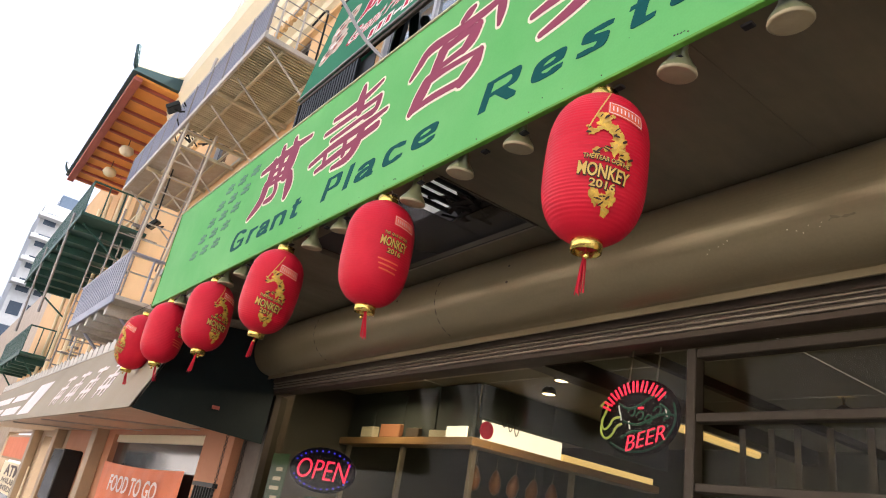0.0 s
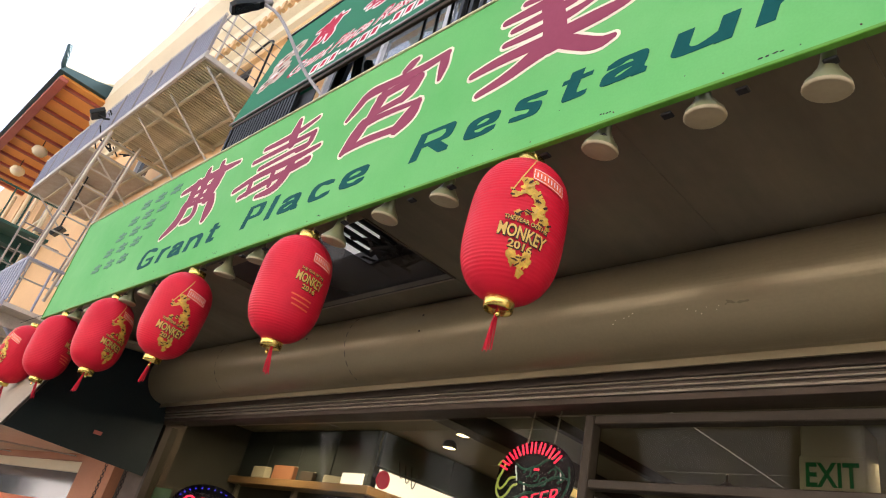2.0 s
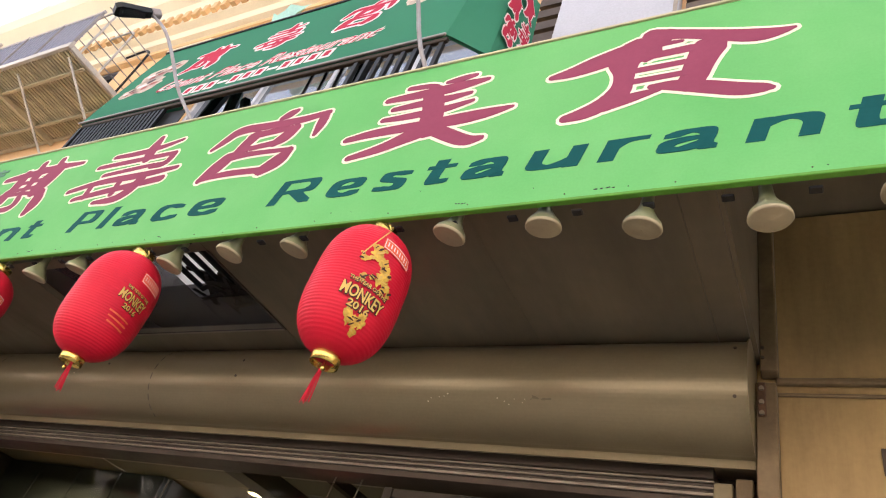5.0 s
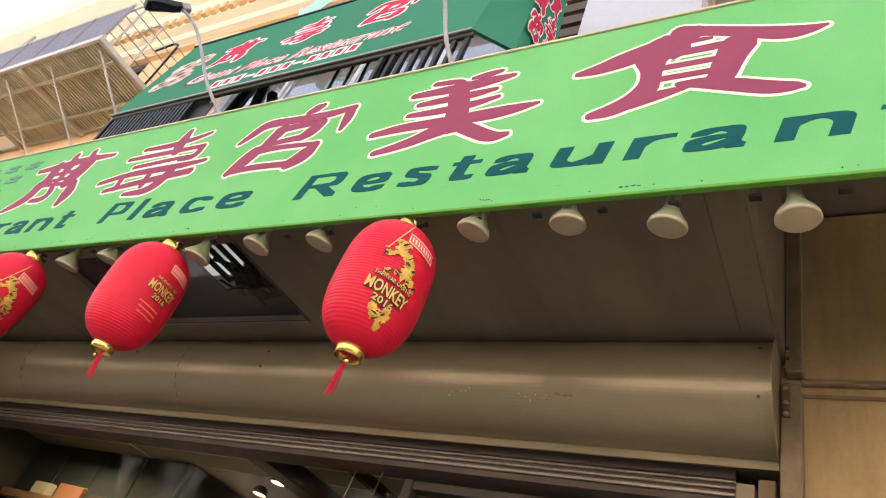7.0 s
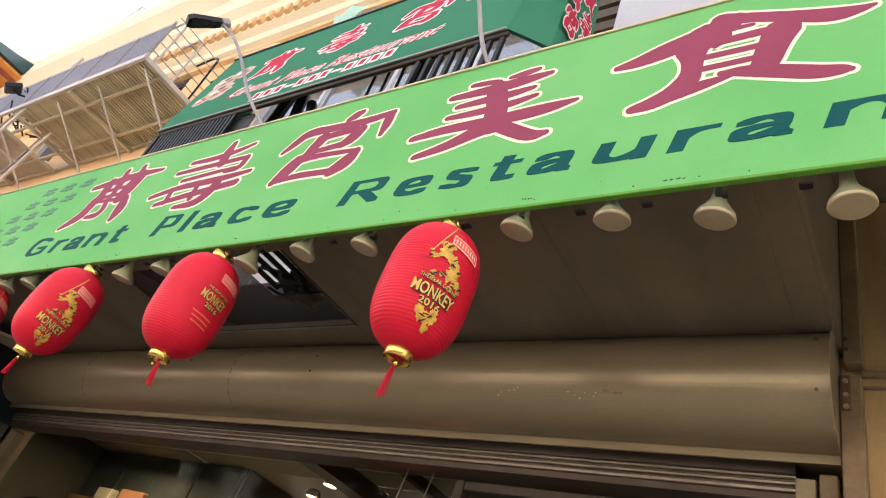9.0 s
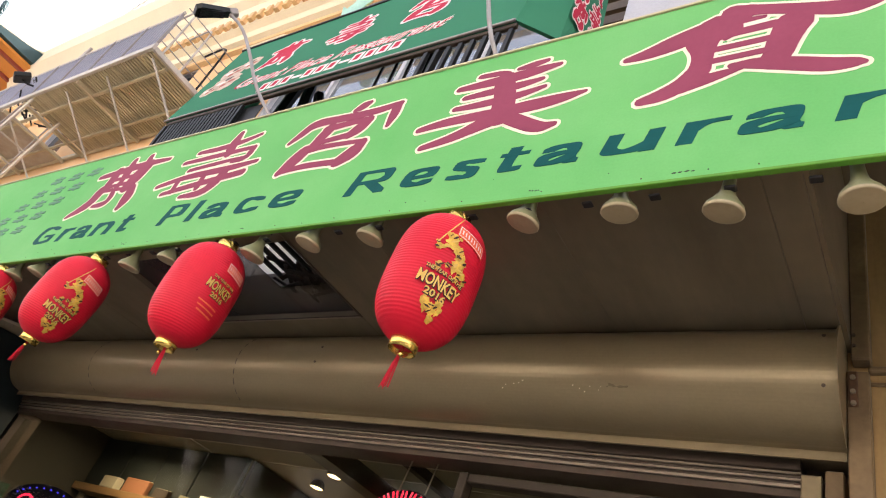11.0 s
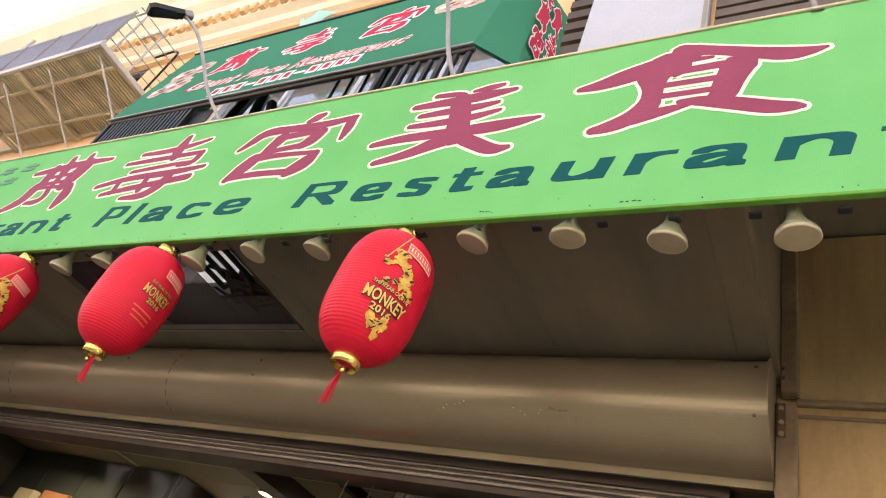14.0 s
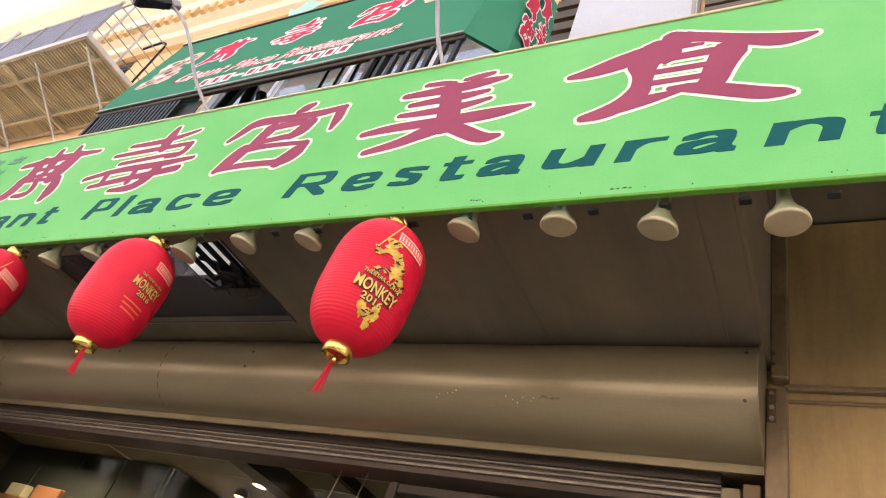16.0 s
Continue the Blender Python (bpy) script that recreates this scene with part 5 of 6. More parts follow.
rung = None
for i in range(82):
    at = Matrix.Translation((FX0 + 0.05 + i * 0.071, 0, 0))
    if rung is None:
        rung = part("baluster", box((0, FY0 + 0.012, FZ + 0.08), (0.014, FY0 + 0.026, FZ + 0.62)), MESH_BLUE, escape, at=at)
    else:
        share("baluster", rung, escape, at)
for i in range(3):
    z = FZ + 0.2 + 0.15 * i
    part("mesh_wire", box((FX0, FY0 + 0.027, z), (FX1, FY0 + 0.033, z + 0.012)), MESH_BLUE, escape)
for k in range(4):   # end rail towards the awning
    y = FY0 + 0.12 + k * 0.24
    part("end_bar", tube(smooth_line([(FX1 - 0.02, y, FZ + 0.05), (FX1 - 0.02, y, FZ + 0.50), (FX1 - 0.04, y, FZ + 0.85), (FX1 - 0.45, y, FZ + 0.80)]), 0.012, 6), BLACK_IRON if k > 1 else IRON_LIGHT, escape)
for k in range(5):
    z = FZ + 0.16 + 0.14 * k
    part("end_wire", tube([(FX1 - 0.02, FY0 + 0.02, z), (FX1 - 0.02, FY1, z)], 0.006, 5), IRON_GREY, escape)

stair = thing("iron_ladder", YAW, "pale iron ladder from the lower balcony to the fire escape", "ladder")
for y in (0.33, 0.72):
    part("stringer", tube([(-9.25, y, 3.9), (-8.95, y, 4.72), (-8.43, y, 6.13), (-8.15, y, 6.9)], 0.022, 6), IRON_LIGHT, stair)
    part("hand_rail", tube([(-9.35, y, 4.2), (-9.07, y, 4.98), (-8.56, y, 6.38)], 0.012, 6), IRON_GREY, stair)
for k in range(13):
    t = k / 13
    part("rung", tube([(-9.2 + 1.0 * t, 0.33, 4.05 + 2.7 * t), (-9.2 + 1.0 * t, 0.72, 4.05 + 2.7 * t)], 0.011, 5), IRON_LIGHT, stair)


def flood(at, label, lens):
    f = thing("flood_light", at, label, "lamp", group="flood lights on the fire escape")
    part("housing", box((-0.12, -0.03, -0.09), (0.12, 0.03, 0.09), 0.01), BLACK_IRON, f)
    part("lens", box((-0.10, -0.034, -0.07), (0.10, -0.0305, 0.07)), lens, f)
    part("bracket", tube([(0, 0.03, 0), (0.02, 0.09, 0.05), (0.05, 0.12, 0.1)], 0.014, 6), BLACK_IRON, f)
    return f


flood(YAW @ pose(-8.55, 0.10, 6.16, -50, 8, -20), "black flood light on the fire escape rail", DARK_GLASS)
green_flood = flood(YAW @ pose(-10.05, 0.62, 5.05, -40, 15, -25), "black flood light with a green lens hung under the platform", material("green_lens", (0.10, 0.35, 0.12), 0.3))
up = pose(0, 0, 0, -40, 15, -25).to_3x3().inverted() @ Vector((0, 0, 0.93))
part("stem", tube([(0, 0, 0), up], 0.012, 6), BLACK_IRON, green_flood)
cage = thing("wire_cage", YAW, "tangled dark wire and cloth bundle stored on the platform", "bundle")
cg = bmesh.new()
rc = random.Random(6)
for i in range(60):
    p = Vector((-8.95 + rc.uniform(-0.28, 0.28), 0.55 + rc.uniform(-0.22, 0.22), 6.05 + rc.uniform(0.0, 0.35)))
    tube([p, p + Vector((rc.uniform(-0.2, 0.2), rc.uniform(-0.15, 0.15), rc.uniform(-0.03, 0.2)))], 0.012, 4, cg)
part("bundle", cg, BLACK_IRON, cage)
aerial = thing("roof_aerial", YAW, "thin bent metal aerial on the cornice", "aerial")
part("mast", tube([(-10.6, 0.9, 9.45), (-10.6, 0.9, 10.3)], 0.02, 5), IRON_LIGHT, aerial)
part("mast", tube([(-11.6, 0.9, 9.45), (-10.6, 0.9, 10.1), (-9.6, 0.9, 9.45)], 0.015, 5), IRON_LIGHT, aerial)

# ---- neighbouring shop ----
nb_wall = wall_with_openings("wall_neighbour", -14.3, -6.3, -0.15, 3.05, 1.25, 1.5, [(-10.9, -7.1, 0.4, 2.15)], TERRA, YAW, "terracotta painted wall of the neighbouring shop")
nb_far = wall_with_openings("wall_far", -60, -14.3, -0.15, 3.05, 1.25, 1.5, [(-17.0, -14.9, 0.0, 2.1), (-23.5, -18.5, 0.4, 2.2)], TILE_TAN, YAW, "tan stone fronts of shops further along the street")
nb = thing("shop_awning", YAW, "beige cloth awning with pale lettering and a black side", "awning")
A0, A1, AY0, AY1 = 2.09, 2.84, 0.0, 0.28
fb = bmesh.new()
n_seg = 36
for i in range(n_seg):
    xa, xb = -5.16 - i * 0.36, -5.16 - (i + 1) * 0.36
    v = [fb.verts.new(p) for p in ((xa, AY0, A0), (xb, AY0, A0), (xb, AY1, A1), (xa, AY1, A1), (xa, AY0 + 0.02, A0), (xb, AY0 + 0.02, A0), (xb, AY1 + 0.02, A1), (xa, AY1 + 0.02, A1))]
    fb.faces.new(v[:4])
    fb.faces.new(v[:3:-1])
    fb.faces.new((v[0], v[4], v[5], v[1]))
bmesh.ops.remove_doubles(fb, verts=fb.verts, dist=0.0005)
part("front_cloth", fb, BEIGE_AWN, nb)
part("top_cloth", prism([(AY1 + 0.021, A1), (1.24, 3.02), (1.24, 3.04), (AY1 + 0.021, A1 + 0.02)], "x", -18.1, -5.17), BEIGE_AWN, nb)
sc = bmesh.new()
for i in range(44):
    x = -5.2 - i * 0.29
    prism([(x, A1 + 0.0), (x - 0.26, A1 + 0.0), (x - 0.24, A1 + 0.09), (x - 0.13, A1 + 0.13), (x - 0.02, A1 + 0.09)], "y", AY1 - 0.01, AY1 + 0.005, sc)
part("scalloped_edge", sc, IRON_LIGHT, nb, "pale scalloped top edge")
side = prism([(AY0 + 0.02, A0), (1.24, A0 - 0.02), (1.24, 3.0), (AY1 + 0.02, A1)], "x", -5.17, -5.15)
for v in side.verts:
    v.co.x -= 0.50 * max(0, v.co.y) / 1.24
part("side_cloth", side, BLACK_CLOTH, nb, "black cloth side")
part("side_label", box((-5.42, 0.66, 2.235), (-5.405, 0.72, 2.262)), PHOTO_RED, nb)
rx = random.Random(11)
for i in range(4):
    x = -6.45 - i * 0.78
    for k, (dx, dz, w, h) in enumerate(((0, 0.32, 0.42, 0.04), (0.02, 0.20, 0.38, 0.035), (0.0, 0.08, 0.44, 0.04), (0.18, 0.02, 0.05, 0.38), (0.04, 0.0, 0.04, 0.2), (0.36, 0.0, 0.04, 0.22))):
        y = 0.28 * (0.14 + dz) / 0.75
        part("lettering_bar", box((x - dx - w, 0, 0), (x - dx, 0.004, h)), PALE_PINK, nb, at=pose(0, y - 0.006, A0 + 0.14 + dz, -20.5))
for i, (x, w) in enumerate(((-10.5, 1.1), (-12.0, 1.8), (-14.2, 2.6))):
    for dz in ((0.10, 0.34) if i else (0.08,)):
        y = 0.28 * (dz + 0.05) / 0.75
        part("lettering_bar", box((x - w, 0, 0), (x, 0.004, 0.14 if i else 0.5)), PALE_PINK, nb, at=pose(0, 0.28 * dz / 0.75 - 0.006, A0 + dz, -20.5))
for x in (-7.2, -9.4, -12.0):
    part("stay", tube([(x, 0.06, A0 - 0.01), (x - 0.1, 1.24, A0 + 0.10)], 0.008, 6), IRON_LIGHT, nb)
under_bm = prism([(0.03, 2.105), (1.249, 2.215), (1.249, 2.235), (0.03, 2.12)], "x", -18.0, -5.22)
for v in under_bm.verts:   # the end follows the awning's slanting side
    if v.co.x > -6:
        v.co.x -= 0.50 * max(0, v.co.y) / 1.24
under = tagged(link("awning_soffit", under_bm, material("tan_soffit_paint", (0.66, 0.48, 0.29), 0.45, stain=1.2, stain_amount=0.3), at=YAW), "tan painted board ceiling under the neighbour's awning", "soffit", kind="structure")
banner = thing("banner", YAW @ pose(0, 0, -0.15), "orange vinyl banner with white capital lettering", "banner")
bn = bmesh.new()
cols = 40
grid = [[bn.verts.new((-10.75 + 3.5 * i / cols, 1.20 + 0.018 * math.sin(i * 0.9 + j * 0.4) * (0.4 + j / 8), 1.92 - 0.92 * j / 8 - 0.03 * math.sin(math.pi * i / cols))) for i in range(cols + 1)] for j in range(9)]
for j in range(8):
    for i in range(cols):
        bn.faces.new((grid[j][i], grid[j][i + 1], grid[j + 1][i + 1], grid[j + 1][i]))
part("cloth", bn, BANNER, banner, smooth=True)
part("lettering", glyph("FOOD TO GO", 2.1, 0.20, 0.003, 0.015), PALE_PINK, banner, at=pose(-10.0, 1.165, 1.57))
part("lettering_bar", box((-10.7, 1.172, 1.05), (-7.4, 1.178, 1.22)), PALE_PINK, banner)
nbwin = thing("window_6", YAW, "dark shop window behind the orange banner", "window", kind="structure")
part("window_frame", box((-10.9, 1.30, 2.05), (-7.1, 1.36, 2.15), 0.005), PALE, nbwin)
part("pane", box((-10.9, 1.33, 0.4), (-7.1, 1.338, 2.05)), DARK_GLASS, nbwin)
grille = thing("window_grille", YAW, "small dark iron window grille on the terracotta wall", "grille")
part("grille_frame", box((-6.95, 1.20, 1.66), (-6.40, 1.249, 1.70)), BLACK_IRON, grille)
for i in range(8):
    part("bar", box((-6.92 + i * 0.07, 1.21, 1.2), (-6.90 + i * 0.07, 1.23, 1.659)), BLACK_IRON, grille)
for i, x in enumerate((-11.3, -14.6, -17.4)):
    pl = thing("pilaster", YAW, "polished tan stone pier between shop fronts", "pier", group="shop piers")
    part("shaft", box((x - 0.35, 1.08, 0), (x, 1.249, 2.27), 0.01), TILE_TAN, pl)
    part("base", box((x - 0.38, 1.05, 0), (x + 0.03, 1.079, 0.25), 0.006), TILE_TAN, pl)
cabinet = thing("wall_cabinet", YAW, "black box cabinet beside the shop door", "cabinet")
part("body", box((-13.5, 0.95, 1.05), (-12.6, 1.249, 1.86), 0.02), ACRYLIC, cabinet)
poster = thing("wall_poster", YAW, "orange poster in a wooden frame", "poster")
part("sheet", box((-22.6, 1.20, 1.55), (-18.6, 1.215, 2.05)), BANNER, poster)
part("frame", box((-22.7, 1.216, 1.5), (-18.5, 1.24, 2.1)), WOOD, poster)
plate = thing("wall_sign", YAW, "tan wall plate with brown capital lettering", "sign")
part("board", box((-21.5, 1.20, 0.75), (-17.3, 1.24, 1.45), 0.01), PALE, plate)
part("lettering", glyph("ATM", 2.6, 0.26, 0.003, 0.03), DARK_PRINT, plate, at=pose(-20.8, 1.198, 1.13))
part("lettering", glyph("AVAILABLE", 2.8, 0.12, 0.003, 0.01), DARK_PRINT, plate, at=pose(-20.9, 1.198, 0.97))
part("lettering", glyph("INSIDE", 2.0, 0.12, 0.003, 0.01), DARK_PRINT, plate, at=pose(-20.5, 1.198, 0.81))

# ---- upper fronts further along ----
nb_up = wall_with_openings("wall_neighbour_upper", -27, -14.2, 3.05, 10.5, 1.25, 1.55, [(-16.6, -15.2, 4.2, 5.7), (-19.6, -18.2, 4.2, 5.7), (-16.6, -15.2, 7.0, 8.6), (-19.6, -18.2, 7.0, 8.6)], PEACH, YAW, "weathered orange front of the next house")
for i, (xa, za) in enumerate(((-16.6, 4.2), (-19.6, 4.2), (-16.6, 7.0), (-19.6, 7.0))):
    sash_window("window_" + str(7 + i), xa, xa + 1.4, za, za + (1.5 if za < 5 else 1.6), DARK_GLASS, "dark sash window of the next house", YAW)
tagged(link("wall_distant", box((-60, 1.25, 3.05), (-27, 1.6, 7.5)), TILE_TAN, at=YAW), "tan fronts at the far end of the street", "wall", kind="structure")
for i, x in enumerate((-15.0, -17.0, -18.3, -20.5, -22.0)):
    dp = thing("drain_pipe", YAW, "pale vertical pipe on the neighbouring front", "pipe", group="drain pipes")
    part("pipe", tube([(x, 1.16, 3.05), (x, 1.16, 8.9)], 0.05, 8), PALE, dp)
    for z in (4.0, 6.5):
        part("clamp", box((x - 0.07, 1.10, z), (x + 0.07, 1.249, z + 0.05)), IRON_GREY, dp)

for lx in (-14.6, -12.7):
    wl2 = thing("wall_ladder", YAW, "thin iron ladder standing off the neighbouring front", "ladder", group="wall ladders")
    for y in (0.55, 0.95):
        part("stringer", tube([(lx, y, 3.2), (lx + 0.1, y, 6.0)], 0.018, 5), IRON_GREY, wl2)
    for k in range(11):
        part("rung", tube([(lx + 0.009 * k, 0.55, 3.3 + 0.25 * k), (lx + 0.009 * k, 0.95, 3.3 + 0.25 * k)], 0.012, 5), IRON_GREY, wl2)
    for z in (3.6, 5.6):
        part("stay", tube([(lx + 0.05, 0.75, z), (lx + 0.05, 1.25, z)], 0.012, 5), IRON_GREY, wl2)
pagoda = thing("pagoda_roof", YAW, "dark green upswept eave with orange underside and red-brown beams", "roof")
PX0, PX1, PY0, PZ = -20.4, -13.35, -0.04, 8.92
part("eave_board", box((PX0, PY0, PZ + 0.03), (PX1, 1.25, PZ + 0.08)), PAGODA_ORANGE, pagoda)
for i in range(11):
    x = PX0 + 0.25 + i * (PX1 - PX0 - 0.55) / 10
    part("rafter", box((x, PY0 + 0.15, PZ - 0.03), (x + 0.075, 1.245, PZ + 0.029)), PAGODA_RED, pagoda)
part("fascia", box((PX0 - 0.02, PY0 - 0.03, PZ - 0.06), (PX1 + 0.02, PY0 + 0.14, PZ + 0.029), 0.01), PAGODA_RED, pagoda)
rf2 = prism([(PY0 - 0.10, PZ + 0.09), (1.25, PZ + 0.09), (1.25, PZ + 0.50), (0.5, PZ + 0.30), (PY0 - 0.02, PZ + 0.20)], "x", PX0 - 0.1, PX1 + 0.1)
part("tile_roof", rf2, PAGODA_GREEN, pagoda)
for i in range(36):
    x = PX0 + i * 0.2
    part("tile_roll", tube([(x, PY0 - 0.08, PZ + 0.20), (x, 0.5, PZ + 0.31), (x, 1.25, PZ + 0.51)], 0.05, 6), PAGODA_GREEN, pagoda)
for s, x in ((-1, PX0), (1, PX1)):
    rise = 1.0 if s > 0 else 0.6
    part("swept_tip", tube(smooth_line([(x - s * 0.5, PY0 + 0.2, PZ + 0.22), (x, PY0 - 0.05, PZ + 0.20), (x + s * 0.10, PY0 - 0.10, PZ + 0.24), (x + s * 0.16, PY0 - 0.14, PZ + 0.24 + 0.22 * rise), (x + s * 0.08, PY0 - 0.16, PZ + 0.24 + 0.40 * rise)]), 0.05, 8), PAGODA_GREEN, pagoda)
    part("tip_trim", tube(smooth_line([(x - s * 0.02, PY0 - 0.02, PZ + 0.27), (x + s * 0.06, PY0 - 0.09, PZ + 0.31), (x + s * 0.09, PY0 - 0.13, PZ + 0.28 + 0.20 * rise), (x + s * 0.03, PY0 - 0.15, PZ + 0.28 + 0.34 * rise)]), 0.035, 8), WHITE_BOARD, pagoda)
    part("end_ridge", tube([(x, PY0 - 0.05, PZ + 0.24), (x, 0.5, PZ + 0.34), (x, 1.2, PZ + 0.54)], 0.07, 8), PALE, pagoda)
for x in (-18.0, -16.3):
    lp = thing("hanging_lamp", YAW @ pose(x, 0.62, PZ + 0.03), "pale round lamp hanging under the pagoda eave", "lamp", group="eave lamps")
    part("cord", tube([(0, 0, 0), (0, 0, -0.2)], 0.01, 5), BLACK_IRON, lp)
    part("globe", lathe([(0.03, -0.2), (0.14, -0.25), (0.17, -0.34), (0.12, -0.42), (0.03, -0.46)], 14), PALE, lp, smooth=True)


def street_balcony(name, x0, x1, y0, z, mat, rail_mat, label, height, joists):
    b = thing(name, YAW, label, "balcony")
    part("deck", box((x0, y0, z + 0.05), (x1, 1.249, z + 0.10)), mat, b)
    part("edge_beam", box((x0, y0 - 0.03, z), (x1, y0, z + 0.12), 0.006), rail_mat, b)
    for i in range(joists):
        x = x0 + (i + 0.15) * (x1 - x0) / joists
        part("joist", box((x, y0 + 0.01, z - 0.10), (x + 0.14, 1.249, z + 0.049)), mat, b)
    part("top_rail", tube([(x0, y0, z + height), (x1, y0, z + height)], 0.025, 6), rail_mat, b)
    n = int((x1 - x0) / 0.14)
    first_bar = None
    for i in range(n + 1):
        at = Matrix.Translation((x0 + i * (x1 - x0) / n, 0, 0))
        if first_bar is None:
            first_bar = part("baluster", box((-0.035, y0 - 0.012, z + 0.12), (0.035, y0 + 0.008, z + height)), rail_mat, b, at=at)
        else:
            share("baluster", first_bar, b, at)
    for y in (y0 + 0.3, y0 + 0.6):
        part("end_bar", tube([(x1, y, z + 0.1), (x1, y, z + height)], 0.015, 5), rail_mat, b)
    part("end_rail", tube([(x1, y0, z + height), (x1, 1.24, z + height)], 0.02, 5), rail_mat, b)
    for x in (x0 + 0.4, x1 - 0.4):
        part("brace", tube([(x, y0 + 0.1, z), (x, 1.24, z - 0.7)], 0.025, 6), rail_mat, b)
    return b


street_balcony("green_balcony", -21.6, -13.9, 0.05, 6.0, BALCONY_GREEN, BALCONY_GREEN, "dark green painted balcony of the next house", 0.75, 8)
street_balcony("grey_balcony", -11.9, -9.0, 0.30, 3.57, IRON_LIGHT, MESH_BLUE, "grey iron balcony with a close railing above the next shop", 0.68, 5)
street_balcony("far_balcony", -26.0, -20.5, 0.5, 4.0, BALCONY_GREEN, BALCONY_GREEN, "dark green iron balcony further along the street", 0.8, 6)
for x in (-15.4, -18.8):
    tb = thing("balcony_tie", YAW, "pale iron tie rod in front of the green balcony", "rod", group="tie rods")
    part("rod", tube([(x, 0.10, 4.3), (x + 0.25, 0.02, 6.4)], 0.03, 6), IRON_GREY, tb)

# ---- distant tower ----
tower = thing("apartment_tower", YAW, "white high-rise block with rows of blue-grey windows", "tower")
TX, TY0, TY1, TZ = -100.0, 3.2, 22.0, 33.0
part("wall", box((TX - 14, TY0, -0.15), (TX, TY1, TZ)), TOWER_WHITE, tower)
part("roof", box((TX - 10, TY0 + 1.5, TZ), (TX - 1.5, TY1, TZ + 2.2), 0.1), TOWER_GLASS, tower)
pane_src = None
for r in range(10):
    for c in range(7):
        at = Matrix.Translation((TX + 0.02, TY0 + 0.5 + c * 2.1, 2.0 + r * 3.1))
        if pane_src is None:
            pane_src = part("window", box((-0.3, 0, 0), (0.03, 1.45, 1.7)), TOWER_GLASS, tower, at=at)
        else:
            share("window", pane_src, tower, at)
ledge = None
for r in range(4):
    at = Matrix.Translation((TX, TY0 - 0.4, 21.3 + r * 3.1))
    ledge = part("balcony", box((-0.3, 0, 0), (1.4, 9.0, 0.5), 0.05), TOWER_WHITE, tower, at=at) if ledge is None else share("balcony", ledge, tower, at)

# ---- signs in the shop window ----
neon = thing("neon_beer_sign", pose(-1.87, 1.23, 2.245), "round neon beer sign hanging in the shop window, red letters lit", "neon sign")
part("back_plate", prism([(0.215 * math.cos(a), 0.168 * math.sin(a)) for a in [k * math.pi / 16 for k in range(32)]], "y", 0.012, 0.018), material("matt_black_sheet", (0.012, 0.012, 0.013), 0.6, spec=0.1), neon)
for a in (158, 141, 125, 109, 93, 77, 60, 43):
    x, z = 0.172 * math.cos(radians(a)), 0.130 * math.sin(radians(a))
    for dx in (-0.011, 0.011):
        part("lit_bar", box((dx - 0.0045, -0.012, -0.026), (dx + 0.0045, -0.004, 0.026), 0.003), NEON_RED, neon, at=pose(x, 0, z, 0, 90 - a, 0))
beer = glyph("BEER", 0.20, 0.062, 0.006, -0.022, 0.15)
for v in beer.verts:
    v.co.z += 0.25 * v.co.x
part("lettering", beer, NEON_RED, neon, at=pose(-0.045, -0.004, -0.150))
part("tube", tube(smooth_line([(-0.205, 0, 0.05), (-0.185, 0, 0.075), (-0.16, 0, 0.06), (-0.175, 0, 0.02), (-0.20, 0, -0.02), (-0.18, 0, -0.06), (-0.15, 0, -0.04), (-0.13, 0, -0.005), (-0.09, 0, 0.0)]), 0.005, 6), NEON_YELLOW, neon)
part("tube", tube(smooth_line([(-0.19, 0, -0.01), (-0.20, 0, -0.06), (-0.17, 0, -0.10), (-0.13, 0, -0.08), (-0.11, 0, -0.04), (-0.08, 0, -0.03)]), 0.005, 6), NEON_YELLOW, neon)
for pts in ([(-0.10, 0, 0.06), (-0.05, 0, 0.03), (0.02, 0, 0.05), (0.08, 0, 0.09), (0.15, 0, 0.08)], [(-0.07, 0, -0.02), (0.0, 0, -0.04), (0.06, 0, -0.02), (0.13, 0, 0.01), (0.19, 0, 0.0)], [(-0.08, 0, -0.09), (-0.02, 0, -0.06), (0.08, 0, -0.07), (0.16, 0, -0.04)], [(0.12, 0, 0.05), (0.17, 0, 0.02), (0.14, 0, -0.02)]):
    part("tube", tube(smooth_line(pts), 0.006, 6), NEON_OFF, neon)
part("tube", tube(smooth_line([(0.20 * math.cos(radians(a)), 0, 0.152 * math.sin(radians(a))) for a in range(20, -150, -17)]), 0.005, 6), NEON_OFF, neon)
for k in range(5):
    cx, cz = -0.02 + 0.045 * k, 0.02 - 0.018 * (k % 3)
    part("tube", tube(smooth_line([(cx - 0.03, 0, cz), (cx - 0.012, 0, cz + 0.022), (cx + 0.012, 0, cz + 0.016), (cx + 0.006, 0, cz - 0.012), (cx - 0.012, 0, cz - 0.016)]), 0.004, 6), NEON_OFF, neon)
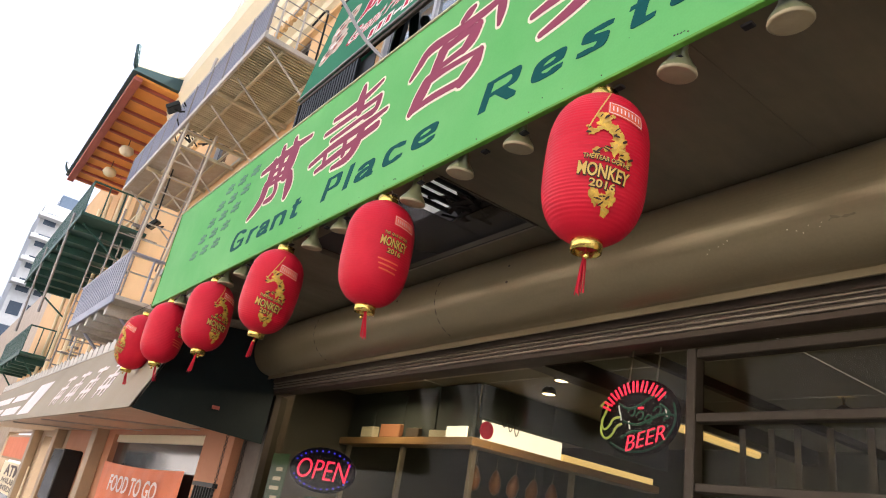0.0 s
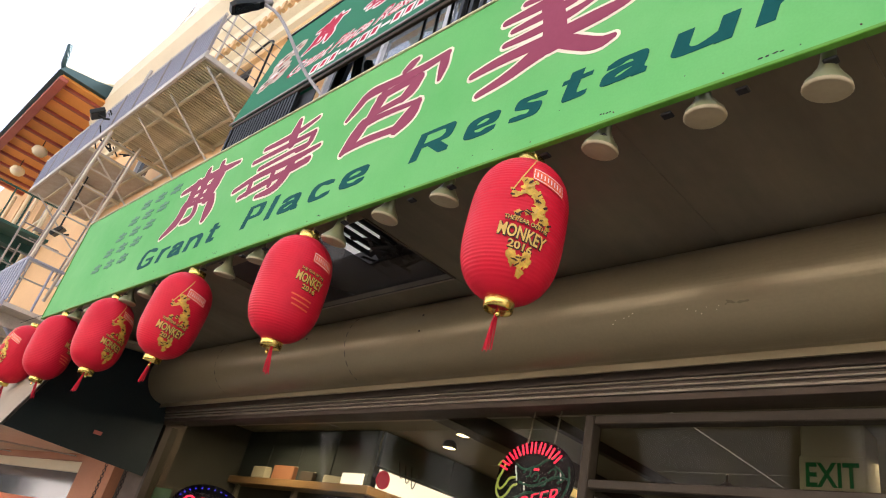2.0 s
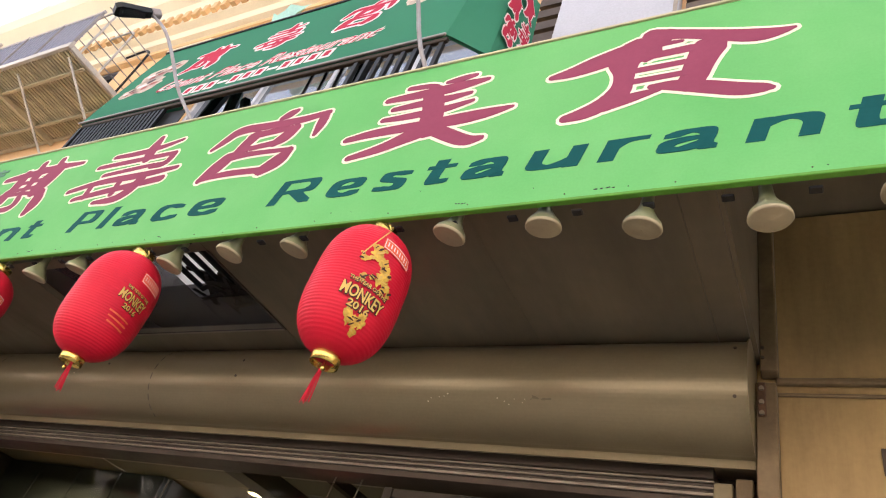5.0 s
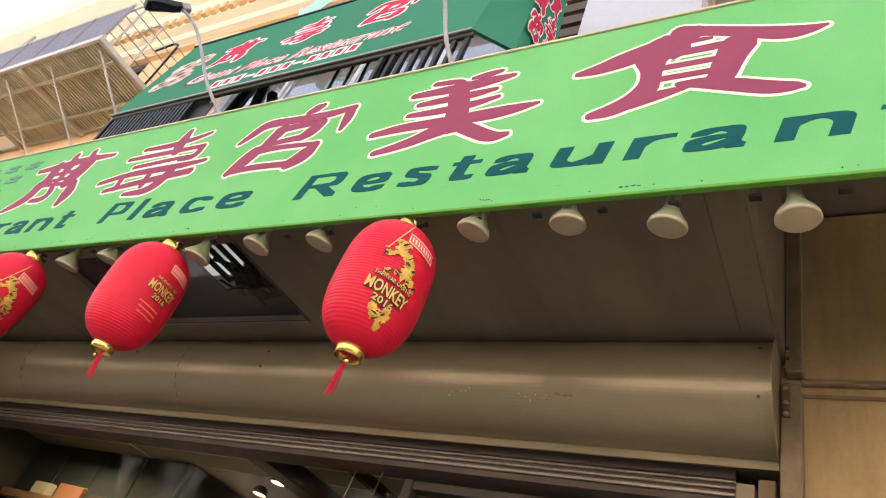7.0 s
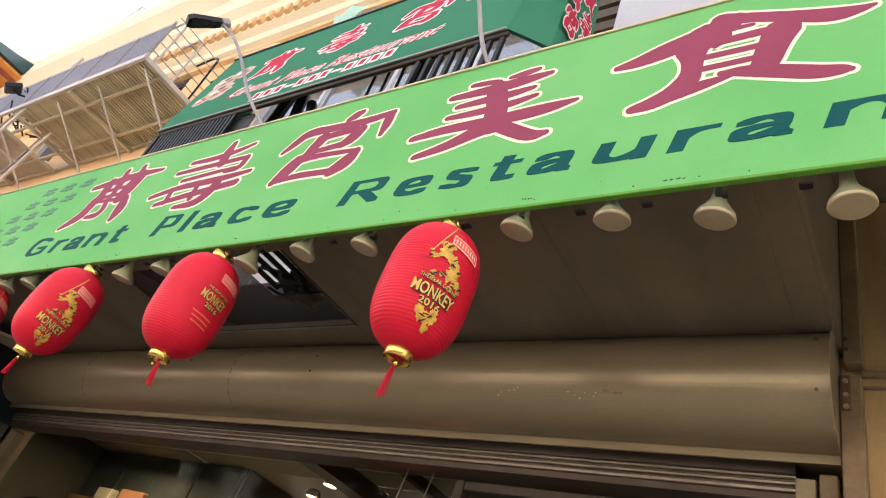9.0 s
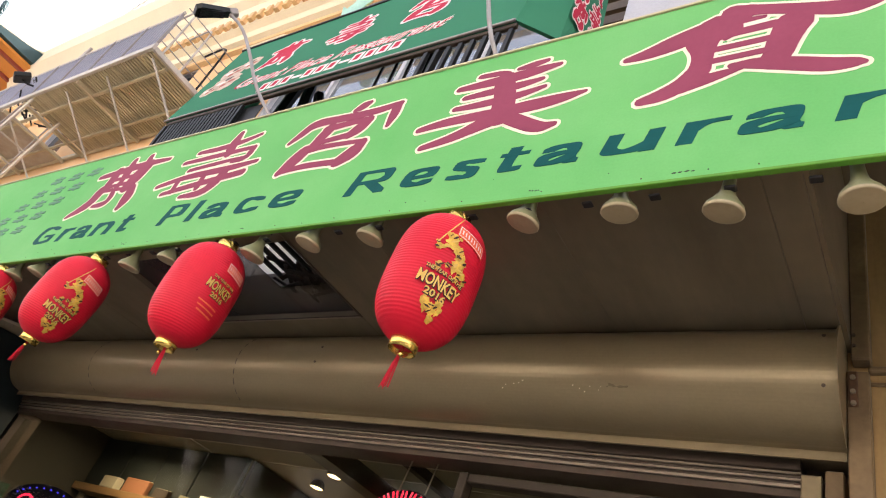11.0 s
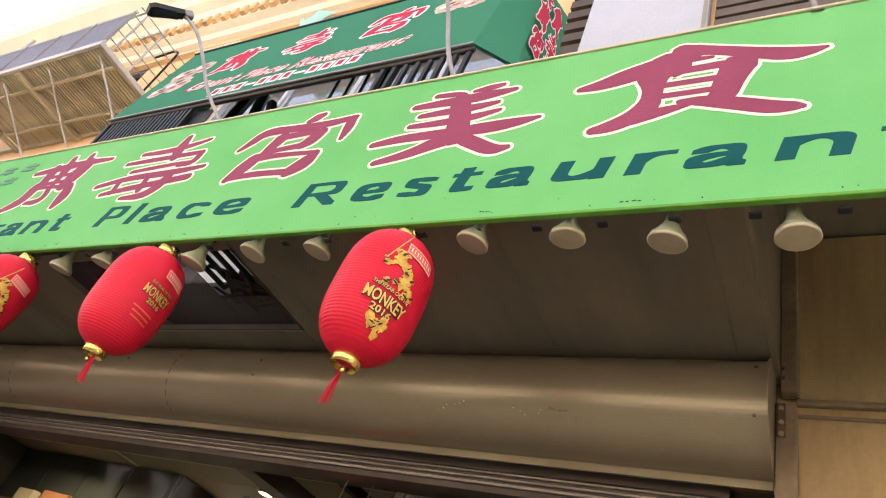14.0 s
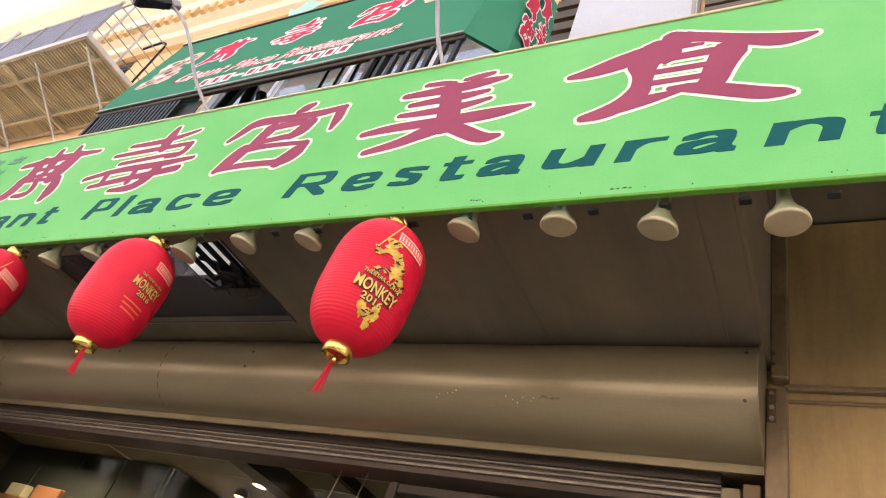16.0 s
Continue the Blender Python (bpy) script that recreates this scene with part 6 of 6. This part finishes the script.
for x, z in ((-0.10, 0.05), (-0.09, 0.02), (-0.04, -0.02), (0.15, 0.03)):
    part("tube", tube([(x, -0.002, z), (x + 0.008, -0.002, z - 0.035)], 0.003, 5), NEON_WHITE, neon)
part("tube", tube([(0.01, -0.004, 0.035), (0.035, -0.004, 0.035)], 0.005, 5), NEON_RED, neon)
for x in (-0.06, 0.09):
    part("hanger_chain", tube([(x, 0.01, 0.155), (x + 0.02, 0.01, 0.34)], 0.004, 5), RAIL_METAL, neon)

opn = thing("open_sign", pose(-5.1, 1.41, 1.935, 0, 0, 42), "oval black board with red and blue lights reading open", "sign")
part("board", prism([(0.285 * math.cos(a), 0.175 * math.sin(a)) for a in [k * math.pi / 16 for k in range(32)]], "y", 0.0, 0.02), material("matt_black_board", (0.012, 0.011, 0.013), 0.6, spec=0.1), opn)
part("lettering", glyph("OPEN", 0.43, 0.15, 0.006, -0.012, 0.12), LED_RED, opn, at=pose(-0.22, -0.004, -0.075))
dot = None
for k in range(30):
    a = 2 * math.pi * k / 30
    if abs(math.sin(a)) > 0.35:
        at = pose(0.25 * math.cos(a), -0.005, 0.145 * math.sin(a))
        if dot is None:
            dot = part("led", lathe([(0.006, -0.003), (0.006, 0.003), (0.002, 0.006)], 8), LED_BLUE, opn, at=at)
        else:
            share("led", dot, opn, at)
menu = thing("menu_poster", I4, "green menu poster with pale text taped in the shop window", "poster")
part("sheet", box((-5.68, 1.215, 1.2), (-5.35, 1.222, 2.02)), material("menu_green", (0.05, 0.12, 0.045), 0.4), menu)
for i in range(9):
    part("text_bar", box((-5.60 + (i % 3) * 0.03, 1.211, 1.28 + i * 0.075), (-5.42, 1.2145, 1.31 + i * 0.075)), PALE, menu)
notice = thing("notice", I4, "green notice with white lettering in the window", "poster")
part("sheet", box((-4.9, 1.215, 1.3), (-4.35, 1.222, 1.72)), material("notice_green", (0.03, 0.12, 0.06), 0.4), notice)
part("text_bar", box((-4.8, 1.211, 1.62), (-4.45, 1.2145, 1.68)), PALE_PINK, notice)
